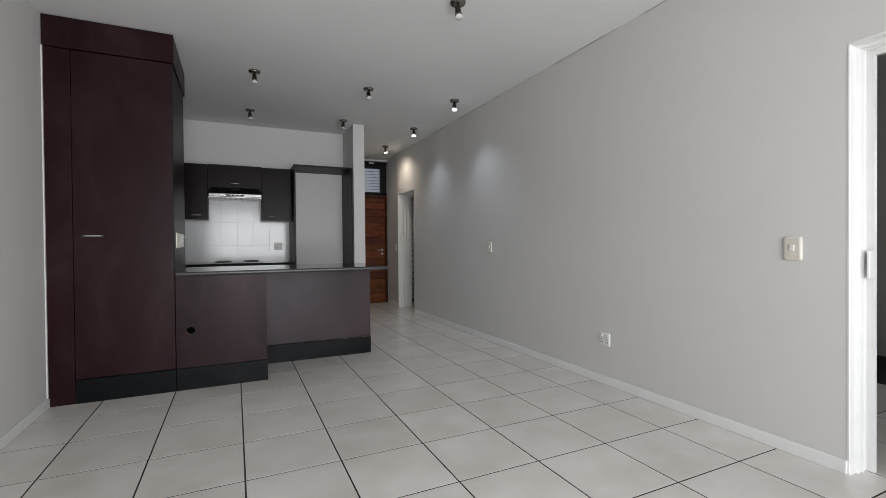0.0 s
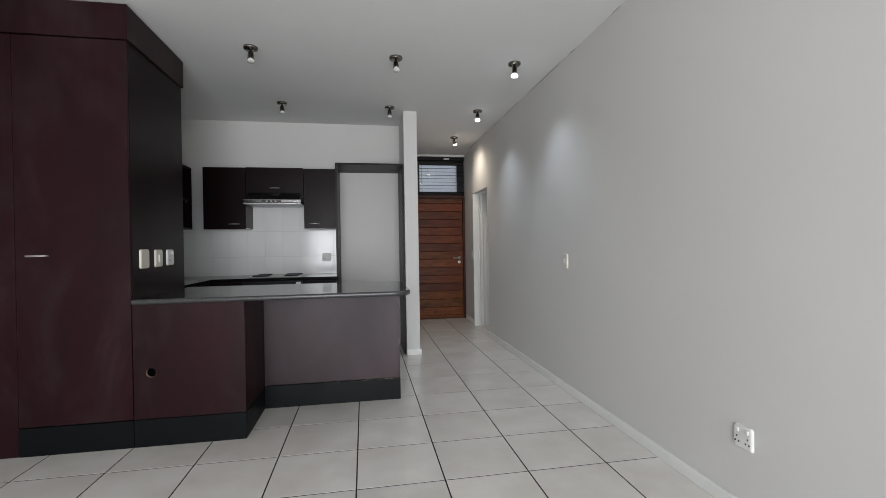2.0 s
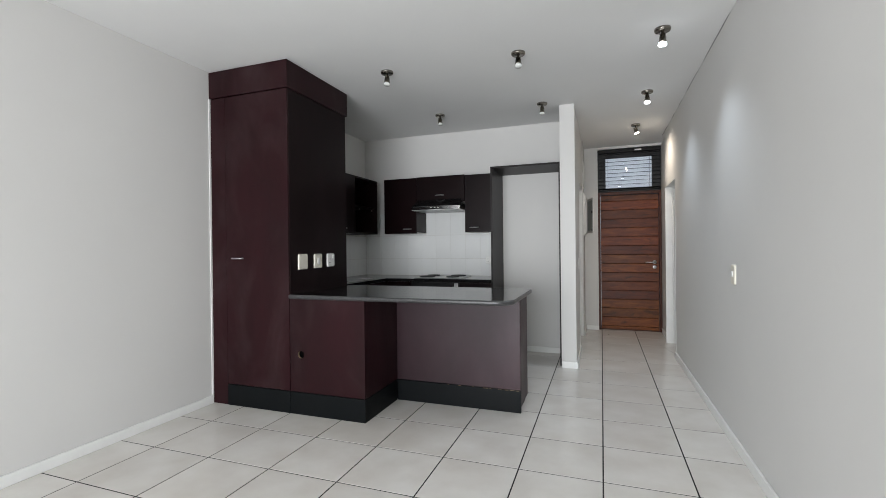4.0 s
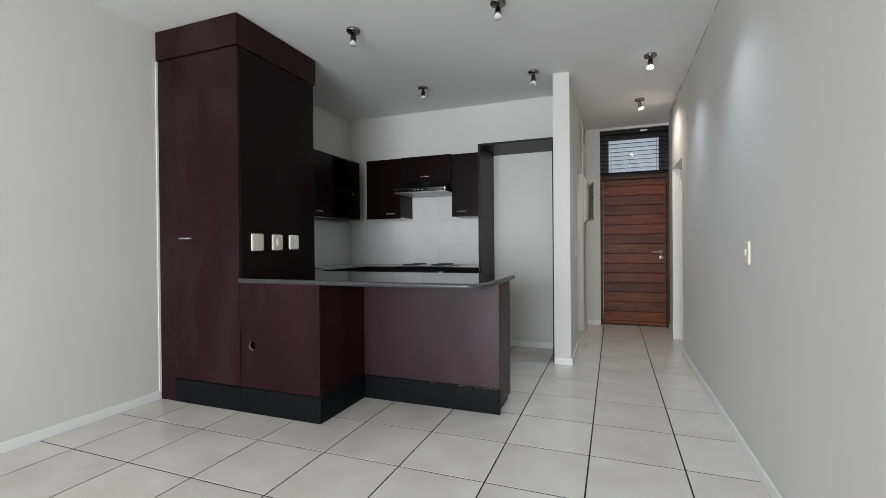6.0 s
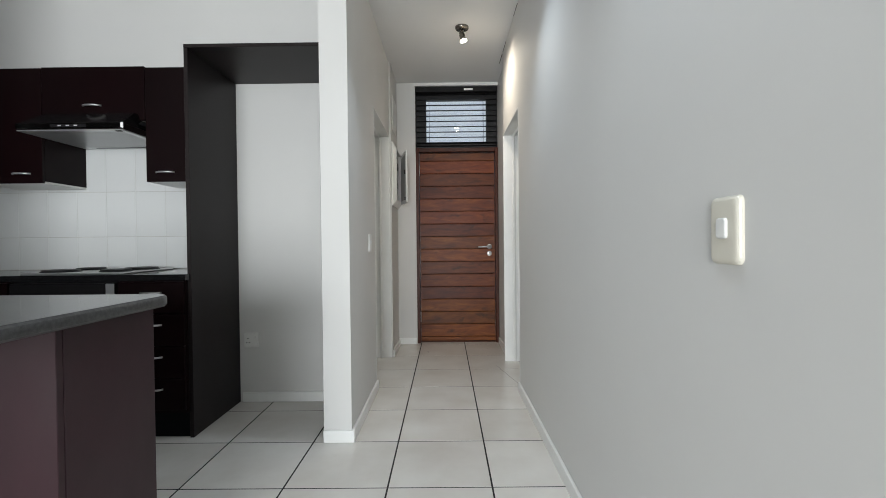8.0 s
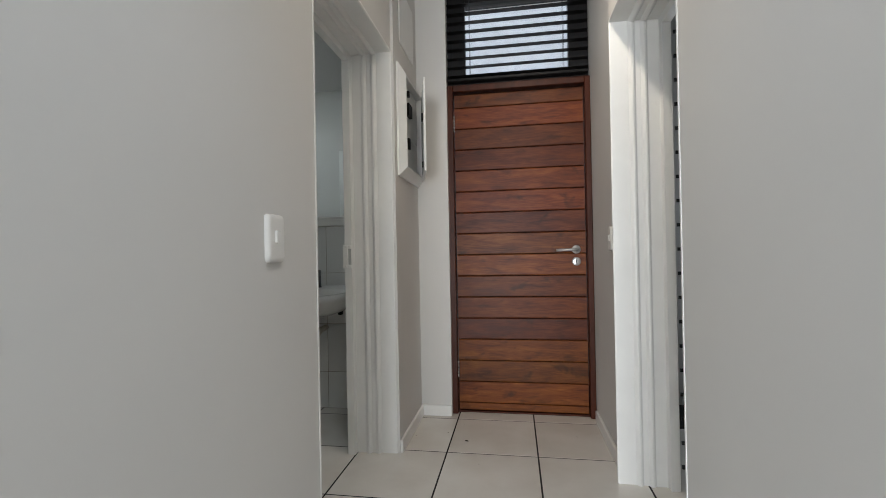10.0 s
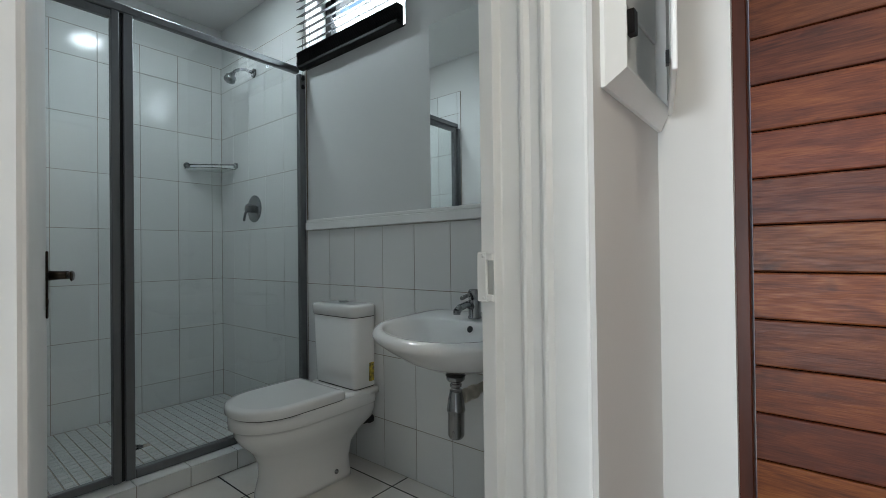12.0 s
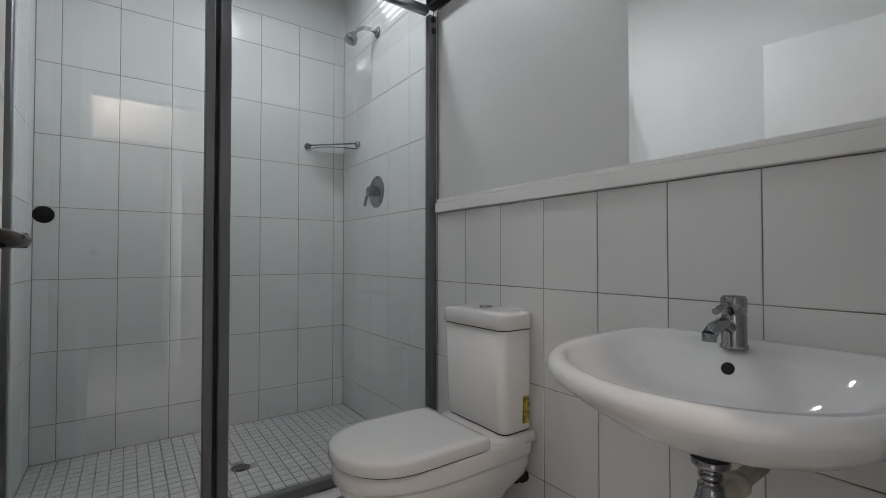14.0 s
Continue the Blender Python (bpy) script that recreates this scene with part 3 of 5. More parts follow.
def handle_drawer(unit, x0, x1, z0, z1, y=base_y):
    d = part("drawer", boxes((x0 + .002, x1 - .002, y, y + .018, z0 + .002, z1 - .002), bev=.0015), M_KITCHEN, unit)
    bow_handle(d, (x0 + x1) / 2, y, z1 - (z1 - z0) * .34, length=.115)
    return d


drawers = thing("drawer_unit", (-2.09, 5.7, 0), "dark veneer base unit with four drawers and bowed handles", "cabinet")
part("body", boxes((-2.285, -1.925, base_y + .019, YK - .01, .14, .866)), M_DARKSIDE, drawers)
for i in range(4):
    handle_drawer(drawers, -2.285, -1.925, .16 + i * .175, .16 + (i + 1) * .175)
part("kick_plate", boxes((-2.285, -1.925, base_y + .045, base_y + .06, 0, .14)), M_KICK, drawers)

oven = thing("oven", (-2.58, 5.7, 0), "built-in black and steel electric oven under the hob", "oven")
part("body", boxes((-2.88, -2.29, base_y + .02, YK - .01, .14, .866)), M_BLACK, oven)
part("door", boxes((-2.872, -2.298, base_y - .002, base_y + .02, .17, .74), bev=.003), M_BLACK, oven, "black glass oven door")
_cp = part("control_panel", boxes((-2.872, -2.298, base_y - .004, base_y + .02, .745, .855), bev=.003), M_BLACK, oven, "black control panel with white knobs")
for i in range(4):
    _bm = bmesh.new()
    lathe(_bm, (-2.76 + i * .095, base_y - .004, .768), (0, -1, 0), [(0, .019), (.012, .018), (.02, .015), (.022, .0)], 16)
    part("knob", _bm, M_PLASTIC, _cp, "white round knob")
part("end_trim", boxes((-2.345, -2.299, base_y - .0065, base_y - .0045, .748, .852)), M_STEEL, oven, "brushed steel end trim")
part("oven_handle", tube(bmesh.new(), [(-2.82, base_y - .002, .70), (-2.82, base_y - .035, .70), (-2.35, base_y - .035, .70), (-2.35, base_y - .002, .70)], .008), M_STEEL, oven)
part("kick_plate", boxes((-2.88, -2.29, base_y + .045, base_y + .06, 0, .14)), M_KICK, oven)

corner = thing("base_cabinet", (-3.05, 5.7, 0), "dark veneer corner base cabinet with a drawer", "cabinet")
part("body", boxes((XL + .004, -2.885, base_y + .019, YK - .01, .14, .866)), M_DARKSIDE, corner)
handle_drawer(corner, -3.19, -2.885, .70, .86)
_d = part("door", boxes((-3.188, -2.887, base_y, base_y + .018, .16, .698), bev=.0015), M_KITCHEN, corner)
bow_handle(_d, -3.03, base_y, .62)
part("kick_plate", boxes((-3.19, -2.885, base_y + .045, base_y + .06, 0, .14)), M_KICK, corner)

sinkc = thing("base_cabinet", (-3.5, 4.8, 0), "dark veneer base cabinet below the kitchen sink", "cabinet")
part("body", boxes((XL + .004, -3.22, TY1 + .004, base_y + .017, .14, .866)), M_DARKSIDE, sinkc)
for y0, y1 in ((4.27, 4.82), (4.825, 5.38)):
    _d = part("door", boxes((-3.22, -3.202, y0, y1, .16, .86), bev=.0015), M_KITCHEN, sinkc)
    bow_handle(_d, -3.202, (y0 + y1) / 2, .80, n=(1, 0))
part("kick_plate", boxes((-3.27, -3.255, TY1 + .004, base_y + .017, 0, .14)), M_KICK, sinkc)

_bm = boxes((XL + .002, -1.905, base_y - .02, YK - .001, .868, .90), (XL + .002, -3.185, TY1 + .003, base_y - .02, .868, .90))
solid("worktop", _bm, M_GRANITE, "polished black granite worktop in an L round the kitchen", "worktop", kind="object")

hob = thing("hob", (-2.58, 5.68, .90), "steel electric hob with four black plates on the worktop", "hob")
part("tray", rounded_top(-2.87, -2.29, 5.45, 5.93, .9005, .909, (.02, .02, .02, .02), .003), M_STEEL, hob)
for x, y, r in ((-2.74, 5.58, .09), (-2.42, 5.58, .075), (-2.74, 5.80, .075), (-2.42, 5.80, .09)):
    _bm = bmesh.new()
    lathe(_bm, (x, y, .909), (0, 0, 1), [(0, r + .006), (.003, r + .006), (.004, r), (.012, r), (.013, r - .006), (.0115, r * .6), (.0115, .0)], 28)
    part("hot_plate", _bm, M_PLATE, hob)

sink = thing("kitchen_sink", (-3.5, 4.85, .90), "stainless steel drop-in sink with ribbed drainer", "sink")
part("rim", rounded_top(-3.74, -3.27, 4.40, 5.28, .9005, .906, (.04, .04, .04, .04), .002), M_STEEL, sink)
_bm = bmesh.new()
for i in range(8):
    box(_bm, -3.68 + i * .046, -3.665 + i * .046, 4.86, 5.22, .906, .909, bev=.001)
part("drainer_ribs", _bm, M_STEEL, sink)
# no bowl is cut: a dark slab paints in its shade
part("bowl_shadow", rounded_top(-3.68, -3.33, 4.45, 4.80, .9055, .9085, (.05, .05, .05, .05), .001), M_RUBBER, sink, "dark slab standing in for the shaded sink bowl")

# wall cabinets
UZ0, UZ1 = 1.436, 2.115
MU = M_PLASTIC


def wall_cab(x0, x1, z0, z1, label, hx=None):
    c = thing("wall_cabinet", ((x0 + x1) / 2, 5.82, z0), label, "cabinet", "kitchen wall cabinets")
    part("body", boxes((x0 + .001, x1 - .001, UY + .019, YK - .001, z0 + .012, z1)), M_DARKSIDE, c)
    part("underside", boxes((x0 + .001, x1 - .001, UY + .019, YK - .001, z0, z0 + .011)), MU, c, "white melamine underside")
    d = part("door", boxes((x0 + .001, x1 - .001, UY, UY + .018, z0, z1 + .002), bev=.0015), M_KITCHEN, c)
    bow_handle(d, hx, UY, z0 + (.055 if z0 < 1.7 else .09), length=.11)
    return c


wall_cab(-3.345, -2.905, UZ0, UZ1, "dark veneer wall cabinet beside the hood", -3.03)
wall_cab(-2.903, -2.287, 1.80, UZ1 + .004, "short dark veneer wall cabinet over the hood", -2.60)
wall_cab(-2.285, -1.925, UZ0, UZ1 - .004, "dark veneer wall cabinet beside the fridge space", -2.17)

LXF = -3.48
lc = thing("wall_cabinet", (-3.64, 4.9, UZ0), "closed dark veneer wall cabinet on the side wall", "cabinet", "kitchen wall cabinets")
part("body", boxes((XL + .002, LXF - .019, 4.55, 5.16, UZ0 + .012, UZ1)), M_DARKSIDE, lc)
part("underside", boxes((XL + .002, LXF - .019, 4.55, 5.16, UZ0, UZ0 + .011)), MU, lc)
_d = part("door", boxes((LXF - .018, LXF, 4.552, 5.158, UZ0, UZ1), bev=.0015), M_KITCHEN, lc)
bow_handle(_d, LXF, 4.93, UZ0 + .055, n=(1, 0))
oc = thing("open_shelf_cabinet", (-3.64, 5.45, UZ0), "open dark wall cabinet with one inner shelf", "cabinet", "kitchen wall cabinets")
for r in ((XL + .002, LXF, 5.162, 5.18, UZ0, UZ1), (XL + .002, LXF, 5.705, 5.723, UZ0, UZ1)):
    part("side_panel", boxes(r, bev=.001), M_DARKSIDE, oc)
part("top_panel", boxes((XL + .002, LXF, 5.1805, 5.7045, UZ1 - .018, UZ1), bev=.001), M_DARKSIDE, oc)
part("bottom_panel", boxes((XL + .002, LXF, 5.1805, 5.7045, UZ0, UZ0 + .018), bev=.001), M_DARKSIDE, oc)
part("back_panel", boxes((XL + .002, XL + .010, 5.1805, 5.7045, UZ0 + .019, UZ1 - .019)), M_DARKSIDE, oc)
part("shelf", boxes((XL + .011, LXF - .02, 5.1805, 5.7045, 1.755, 1.773), bev=.001), M_DARKSIDE, oc)
for y in (5.30, 5.60):
    part("shelf_clip", boxes((LXF - .024, LXF - .018, y, y + .02, 1.725, 1.74)), M_STEEL, oc)

# extractor hood
hood = thing("extractor_hood", (-2.595, 5.7, 1.60), "slim black and steel cooker hood under the wall cabinet", "cooker hood")
HX0, HX1, HYF = -2.897, -2.297, 5.482
HZ = 1.702


def rows_of(*rings):
    bm = bmesh.new()
    loft(bm, [[Vector(p) for p in r] for r in rings])
    for f in bm.faces:
        f.smooth = False
    return bm


# lower box, then the raked glossy top that runs back up to the cabinet
part("body", boxes((HX0, HX1, HYF + .012, YK - .012, HZ + .006, 1.742), bev=.002), M_SMOKE, hood)
part("raked_top", rows_of(
    ((HX0 + .002, HYF + .004, 1.7425), (HX1 - .002, HYF + .004, 1.7425), (HX1 - .002, YK - .013, 1.7425), (HX0 + .002, YK - .013, 1.7425)),
    ((HX0 + .030, UY - .030, 1.836), (HX1 - .030, UY - .030, 1.836), (HX1 - .030, UY - .003, 1.836), (HX0 + .030, UY - .003, 1.836))), M_HOOD, hood, "glossy black raked front")
_st = part("front_strip", rows_of(
    ((HX0 - .001, HYF + .0115, HZ + .010), (HX1 + .001, HYF + .0115, HZ + .010), (HX1 + .001, HYF + .0115, 1.746), (HX0 - .001, HYF + .0115, 1.746)),
    ((HX0 - .001, HYF + .004, HZ + .010), (HX1 + .001, HYF + .004, HZ + .010), (HX1 + .001, HYF + .004, 1.746), (HX0 - .001, HYF + .004, 1.746)),
    ((HX0 + .012, HYF, HZ + .013), (HX1 - .012, HYF, HZ + .013), (HX1 - .012, HYF, 1.743), (HX0 + .012, HYF, 1.743))), M_POLISH, hood, "polished steel front strip")
_bp = part("button_panel", boxes((-2.70, -2.50, HYF - .003, HYF - .0003, 1.719, 1.736), bev=.001), M_BLACK, hood, "black button panel")
for i in range(3):
    part("button", boxes((-2.655 + i * .045, -2.637 + i * .045, HYF - .005, HYF - .0032, 1.7245, 1.7305)), M_PLASTIC, _bp)
# steel tray below, with the slatted grease filter let into it
part("under_rim", boxes((HX0 + .002, HX1 - .002, HYF + .006, HYF + .045, HZ, HZ + .0055), (HX0 + .002, HX1 - .002, YK - .075, YK - .013, HZ, HZ + .0055),
                        (HX0 + .002, HX0 + .03, HYF + .0455, YK - .0755, HZ, HZ + .0055), (HX1 - .03, HX1 - .002, HYF + .0455, YK - .0755, HZ, HZ + .0055)), M_STEEL, hood, "brushed steel underside rim")
for i in range(38):
    x = HX0 + .034 + i * .0141
    part("filter_slat", boxes((x, x + .0098, HYF + .0465, YK - .0765, HZ + .0012, HZ + .0055)), M_STEEL, hood)
part("lamp_slot", boxes((-2.80, -2.36, YK - .058, YK - .044, HZ - .0015, HZ - .0003)), M_BLACK, hood, "dark lamp slot")
part("lamp_switch", boxes((-2.352, -2.318, HYF + .016, HYF + .034, HZ - .003, HZ - .0003), bev=.001), M_BLACK, hood)

# fridge space
fs = thing("fridge_surround", (-1.53, 5.7, 0), "tall dark open surround kept empty for a fridge", "cabinet")
part("side_panel", boxes((-1.921, -1.899, 5.432, YK - .001, 0, 2.127), bev=.001), M_SMOKE, fs)
part("side_panel", boxes((-1.187, -1.1685, 5.432, YK - .001, 0, 2.127), bev=.001), M_SMOKE, fs)
part("top_panel", boxes((-1.921, -1.1685, 5.430, YK - .001, 2.1275, 2.147), bev=.001), M_SMOKE, fs)


# switches and sockets
def plate(name, c, n, w, h, rockers, material, label, kind_="switch", bar_label=""):
    """A moulded cover plate on a wall; n is the way it faces. rockers: rows of (du, dz, w, h)."""
    t = thing(name, c, label, kind_)
    nx, ny = n
    ux, uy = -ny, nx

    def slabs(u0, u1, z0, z1, d0, d1, inset):
        bm = bmesh.new()
        rings = []
        for d, off in ((d0, 0), (d0 + (d1 - d0) * .35, inset * .08), (d0 + (d1 - d0) * .65, inset * .35), (d0 + (d1 - d0) * .86, inset * .85), (d0 + (d1 - d0) * .96, inset * 1.4), (d1, inset * 2.1)):
            ring = ring_box(u0 + off, u1 - off, z0 + off, z1 - off, min(.012, (u1 - u0) * .2), 0, 3)
            rings.append([Vector((c[0] + ux * p.x + nx * d, c[1] + uy * p.x + ny * d, c[2] + p.y)) for p in ring])
        loft(bm, rings)
        for f in bm.faces:
            f.smooth = False
        return bm

    part("cover", slabs(-w / 2, w / 2, -h / 2, h / 2, .0, .012, .006), material, t)
    for du, dz, rw, rh in rockers:
        part("rocker", slabs(du - rw / 2, du + rw / 2, dz - rh / 2, dz + rh / 2, .0122, .017, .002), M_PLASTIC, t)
    return t


def pins(t, c, n, us, material=M_RUBBER):
    nx, ny = n
    for u, z in us:
        x, y = c[0] - ny * u, c[1] + nx * u
        bm = bmesh.new()
        lathe(bm, (x + nx * .0118, y + ny * .0118, c[2] + z), (nx, ny, 0), [(0, .0042), (.001, .0042)], 10)
        part("pin_hole", bm, material, t)


W = (-1, 0)
ONE = [(0, .004, .024, .032)]
plate("light_switch", (XR, 0.806, 1.070), W, .085, .125, ONE, M_CREAM, "cream single light switch on grey wall")
plate("light_switch", (XR, 3.832, 1.070), W, .086, .125, [(0, .004, .030, .038)], M_CREAM, "cream single light switch on grey wall")
plate("light_switch", (XR2, 7.19, 1.063), W, .075, .12, ONE, M_PLASTIC, "white single light switch near the front door")
plate("light_switch", (XH, 5.980, 1.056), (1, 0), .082, .122, ONE, M_PLASTIC, "white single light switch beside the bathroom door")
_s = plate("wall_socket", (XR, 2.10, 0.352), W, .10, .105, [(-.025, .03, .018, .02), (.025, .03, .018, .02)], M_PLASTIC, "white double wall socket above skirting", "socket")
pins(_s, (XR, 2.10, 0.352), W, [(-.028, 0), (.028, 0), (-.036, -.022), (-.018, -.022), (.018, -.022), (.036, -.022)])
E1 = (1, 0)
plate("light_switch", (TX1, 3.598, 1.158), E1, .118, .125, [], M_CREAM, "cream blank cover on dark cupboard side")
plate("light_switch", (TX1, 3.800, 1.158), E1, .112, .120, [(0, 0, .035, .055)], M_CREAM, "cream isolator switch on dark cupboard side")
_s = plate("wall_socket", (TX1, 3.985, 1.160), E1, .112, .115, [(.02, .03, .018, .022)], M_PLASTIC, "white wall socket on dark cupboard side", "socket")
pins(_s, (TX1, 3.985, 1.160), E1, [(-.02, .01), (-.03, -.02), (-.01, -.02)])
Nn = (0, -1)
_s = plate("wall_socket", (-2.07, YK - .010, 1.10), Nn, .10, .10, [(.025, .02, .016, .02)], M_PLASTIC, "white wall socket on kitchen splashback", "socket")
pins(_s, (-2.07, YK - .010, 1.10), Nn, [(-.02, .012), (-.03, -.015), (-.01, -.015)])
_s = plate("wall_socket", (-1.82, YK, .415), Nn, .10, .10, [(.025, .02, .016, .02)], M_PLASTIC, "white wall socket low in the fridge space", "socket")
pins(_s, (-1.82, YK, .415), Nn, [(-.02, .012), (-.03, -.015), (-.01, -.015)])


# ceiling spotlights
def spotlight(x, y, lit, aim, group="ceiling spotlights"):
    lab = {"cool": "lit brushed nickel ceiling spotlight with cool lamp", "warm": "lit brushed nickel ceiling spotlight with warm lamp",
           "": "unlit brushed nickel ceiling spotlight"}[lit]
    s = thing("ceiling_spotlight", (x, y, H), lab, "spotlight", group)
    bm = bmesh.new()
    lathe(bm, (x, y, H), (0, 0, -1), [(0, .052), (.012, .052), (.018, .048), (.020, .0)], 24)
    part("ceiling_plate", bm, M_NICKEL, s)
    bm = bmesh.new()
    lathe(bm, (x, y, H - .020), (0, 0, -1), [(0, .009), (.045, .009)], 10)
    part("stem", bm, M_NICKEL, s)
    d = Vector(aim).normalized()
    p = Vector((x, y, H - .062))
    bm = bmesh.new()
    lathe(bm, p - d * .028, d, [(0, .0), (.001, .015), (.004, .018), (.020, .019), (.022, .022), (.050, .0225), (.052, .025), (.062, .0255), (.062, .0)], 18)
    part("lamp_holder", bm, M_NICKEL, s)
    bm = bmesh.new()
    lathe(bm, p + d * .0345, d, [(-.014, .019), (0, .0235), (.012, .0275), (.017, .026), (.020, .0)], 18)
    part("lamp", bm, {"cool": M_LAMP_COOL, "warm": M_LAMP_WARM, "": M_LAMP_OFF}[lit], s)
    if lit:
        ld = bpy.data.lights.new("spot_beam", 'SPOT')
        ld.energy, ld.spot_size, ld.spot_blend, ld.shadow_soft_size = 20.0 if lit == "cool" else 18.0, radians(110 if lit == "cool" else 158), 1.0, .03
        ld.color = (.74, .87, 1.0) if lit == "cool" else (1.0, .90, .75)
        lo = new("spot_beam", ld)
        q = p + d * .075
        lo.matrix_world = look(q, q + d)
    return s


spotlight(-0.365, 3.95, "cool", (-.05, -.06, -1))
spotlight(-0.345, 5.25, "cool", (-.05, -.06, -1))
spotlight(-0.365, 6.47, "warm", (.30, .14, -1))
spotlight(-1.25, 2.13, "", (.1, -.1, -1))
spotlight(-1.345, 3.97, "", (.05, -.3, -1))
spotlight(-2.428, 3.94, "", (.0, -.1, -1))
spotlight(-2.43, 5.23, "", (.1, -.1, -1))
spotlight(-1.325, 5.24, "", (-.02, -.05, -1))

# a ragged crack where the long wall meets the ceiling
random.seed(11)
_bm = bmesh.new()
y = -1.0
while y < 7.5:
    ln = random.uniform(.03, .22)
    if random.random() < .6:
        d = random.uniform(.0015, .004)
        box(_bm, XR - .0025, XR + .002, y, y + ln, H - d, H + .002)
    y += ln + random.uniform(0, .06)
tagged(part("hairline_crack", _bm, M_RUBBER, long_wall, "thin dark crack below the ceiling"), kind="stuff")


# ---- hall ----
door1 = thing("door_1", (-0.39, 7.75, 0), "closed reddish meranti plank front door with lever handle", "door", kind="structure")
DY = 7.735
part("door_frame", boxes((-0.816, -0.779, YF + .035, DY + .07, 0, 2.052), (0.018, XR2 - .002, YF + .035, DY + .07, 0, 2.052), (-0.778, 0.017, YF + .035, DY + .07, 2.012, 2.052), bev=.003), M_WOODF, door1, "dark meranti door frame")
# black backing paints the shade into the plank grooves
part("backing_panel", boxes((-0.775, 0.014, DY + .009, DY + .04, 0.012, 2.008)), M_SHADE, door1, "black panel that paints in the shade between planks")
_zs = [.012, .0595] + [.0595 + .133 * (i + 1) for i in range(14)] + [2.006]
for z0, z1 in zip(_zs, _zs[1:]):
    _bm = bmesh.new()
    b = .006
    loft(_bm, [[Vector((x, DY + d, z)) for x, z in ((-.775, z0 + a), (.014, z0 + a), (.014, z1 - a), (-.775, z1 - a))] for a, d in ((.0014, .0085), (.0014, .006), (b * .45, .0015), (b, 0))])
    for f in _bm.faces:
        f.smooth = False
    part("plank", _bm, M_WOOD, door1)
_bm = bmesh.new()
lathe(_bm, (-.043, DY, 1.012), (0, -1, 0), [(0, .026), (.006, .026), (.008, .023), (.008, .010), (.045, .009), (.05, .0)], 24)
tube(_bm, [(-.043, DY - .045, 1.012), (-.065, DY - .05, 1.012), (-.10, DY - .05, 1.011), (-.165, DY - .047, 1.009)], .0085, 12)
part("door_handle", _bm, M_STEEL, door1, "satin steel lever handle")
_bm = bmesh.new()
lathe(_bm, (-.043, DY, .940), (0, -1, 0), [(0, .026), (.006, .026), (.008, .023), (.008, .0)], 24)
_k = part("keyhole_plate", _bm, M_STEEL, door1)
part("keyhole", boxes((-.046, -.040, DY - .0095, DY - .0075, .930, .952), bev=.001), M_RUBBER, _k)
for z in (.27, 1.82):
    _bm = bmesh.new()
    for i in range(5):
        lathe(_bm, (-.779, DY - .008, z - .05 + i * .021), (0, 0, 1), [(0, .0075), (.018, .0075)], 10)
    part("hinge", _bm, M_STEEL, door1)
part("threshold", boxes((-.816, XR2 - .002, DY - .01, DY + .08, 0.0005, .010)), M_WOODF, door1)

tw = thing("window_1", (-0.39, 7.76, 2.055), "black framed fanlight window above the front door", "window", kind="structure")
FZ0, FZ1 = 2.054, 2.688
part("window_frame", boxes((-.816, -.70, DY, DY + .06, FZ0, FZ1), (-.065, XR2 - .002, DY, DY + .06, FZ0, FZ1), (-.6995, -.0655, DY, DY + .06, FZ0, 2.105), (-.6995, -.0655, DY, DY + .06, 2.565, FZ1), bev=.003), M_BLACK, tw)
_g = part("pane", boxes((-.70, -.065, DY + .028, DY + .034, 2.10, 2.57)), M_GLASS, tw)
_g.visible_shadow = False


def slat_blind(name, x0, x1, y, z0, z1, pitch, tilt, label, bunch):
    b = thing(name, ((x0 + x1) / 2, y, z0), label, "blind")
    part("headrail", boxes((x0, x1, y - .028, y + .028, z1 - .055, z1), bev=.003), M_BLIND, b)
    part("bottom_rail", boxes((x0 + .004, x1 - .004, y - .024, y + .024, z0, z0 + .018), bev=.003), M_BLIND, b)
    zs = [z0 + .022 + i * .0065 for i in range(bunch)]
    z = zs[-1] + pitch if zs else z0 + .04
    while z < z1 - .06:
        zs.append(z)
        z += pitch
    t = radians(tilt)
    for i, z in enumerate(zs):
        tt = 0 if i < bunch else t
        bm = bmesh.new()
        c, s = math.cos(tt), math.sin(tt)
        w, h = .024, .0014
        loft(bm, [[Vector((x, y + u * c - v * s, z + u * s + v * c)) for u, v in ((-w, -h), (-w * .9, h), (w * .9, h), (w, -h))] for x in (x0 + .004, x1 - .004)])
        for f in bm.faces:
            f.smooth = False
        part("slat", bm, M_BLIND, b)
    for x in (x0 + (x1 - x0) * .17, x0 + (x1 - x0) * .83):
        for dy in (-.026, .026):
            part("ladder_cord", tube(bmesh.new(), [(x, y + dy, z0 + .01), (x, y + dy, z1 - .05)], .0012, 5), M_BLIND, b)
    return b


_b = slat_blind("venetian_blind", -.812, XR2 - .006, 7.70, 2.072, 2.685, .056, 3, "black wooden venetian blind over the fanlight, slats open", 3)
part("maker_label", boxes((-.30, -.21, 7.6695, 7.6715, 2.645, 2.665)), M_PLASTIC, _b, "small white label on the headrail")

# distribution board
db = thing("distribution_board", (-1.018, 7.42, 1.415), "white distribution board with its cover hanging open", "distribution board")
X0 = XHE


def yz_ring(y0, y1, z0, z1, d):
    return [Vector((X0 + d, y, z)) for y, z in ((y0, z0), (y1, z0), (y1, z1), (y0, z1))]


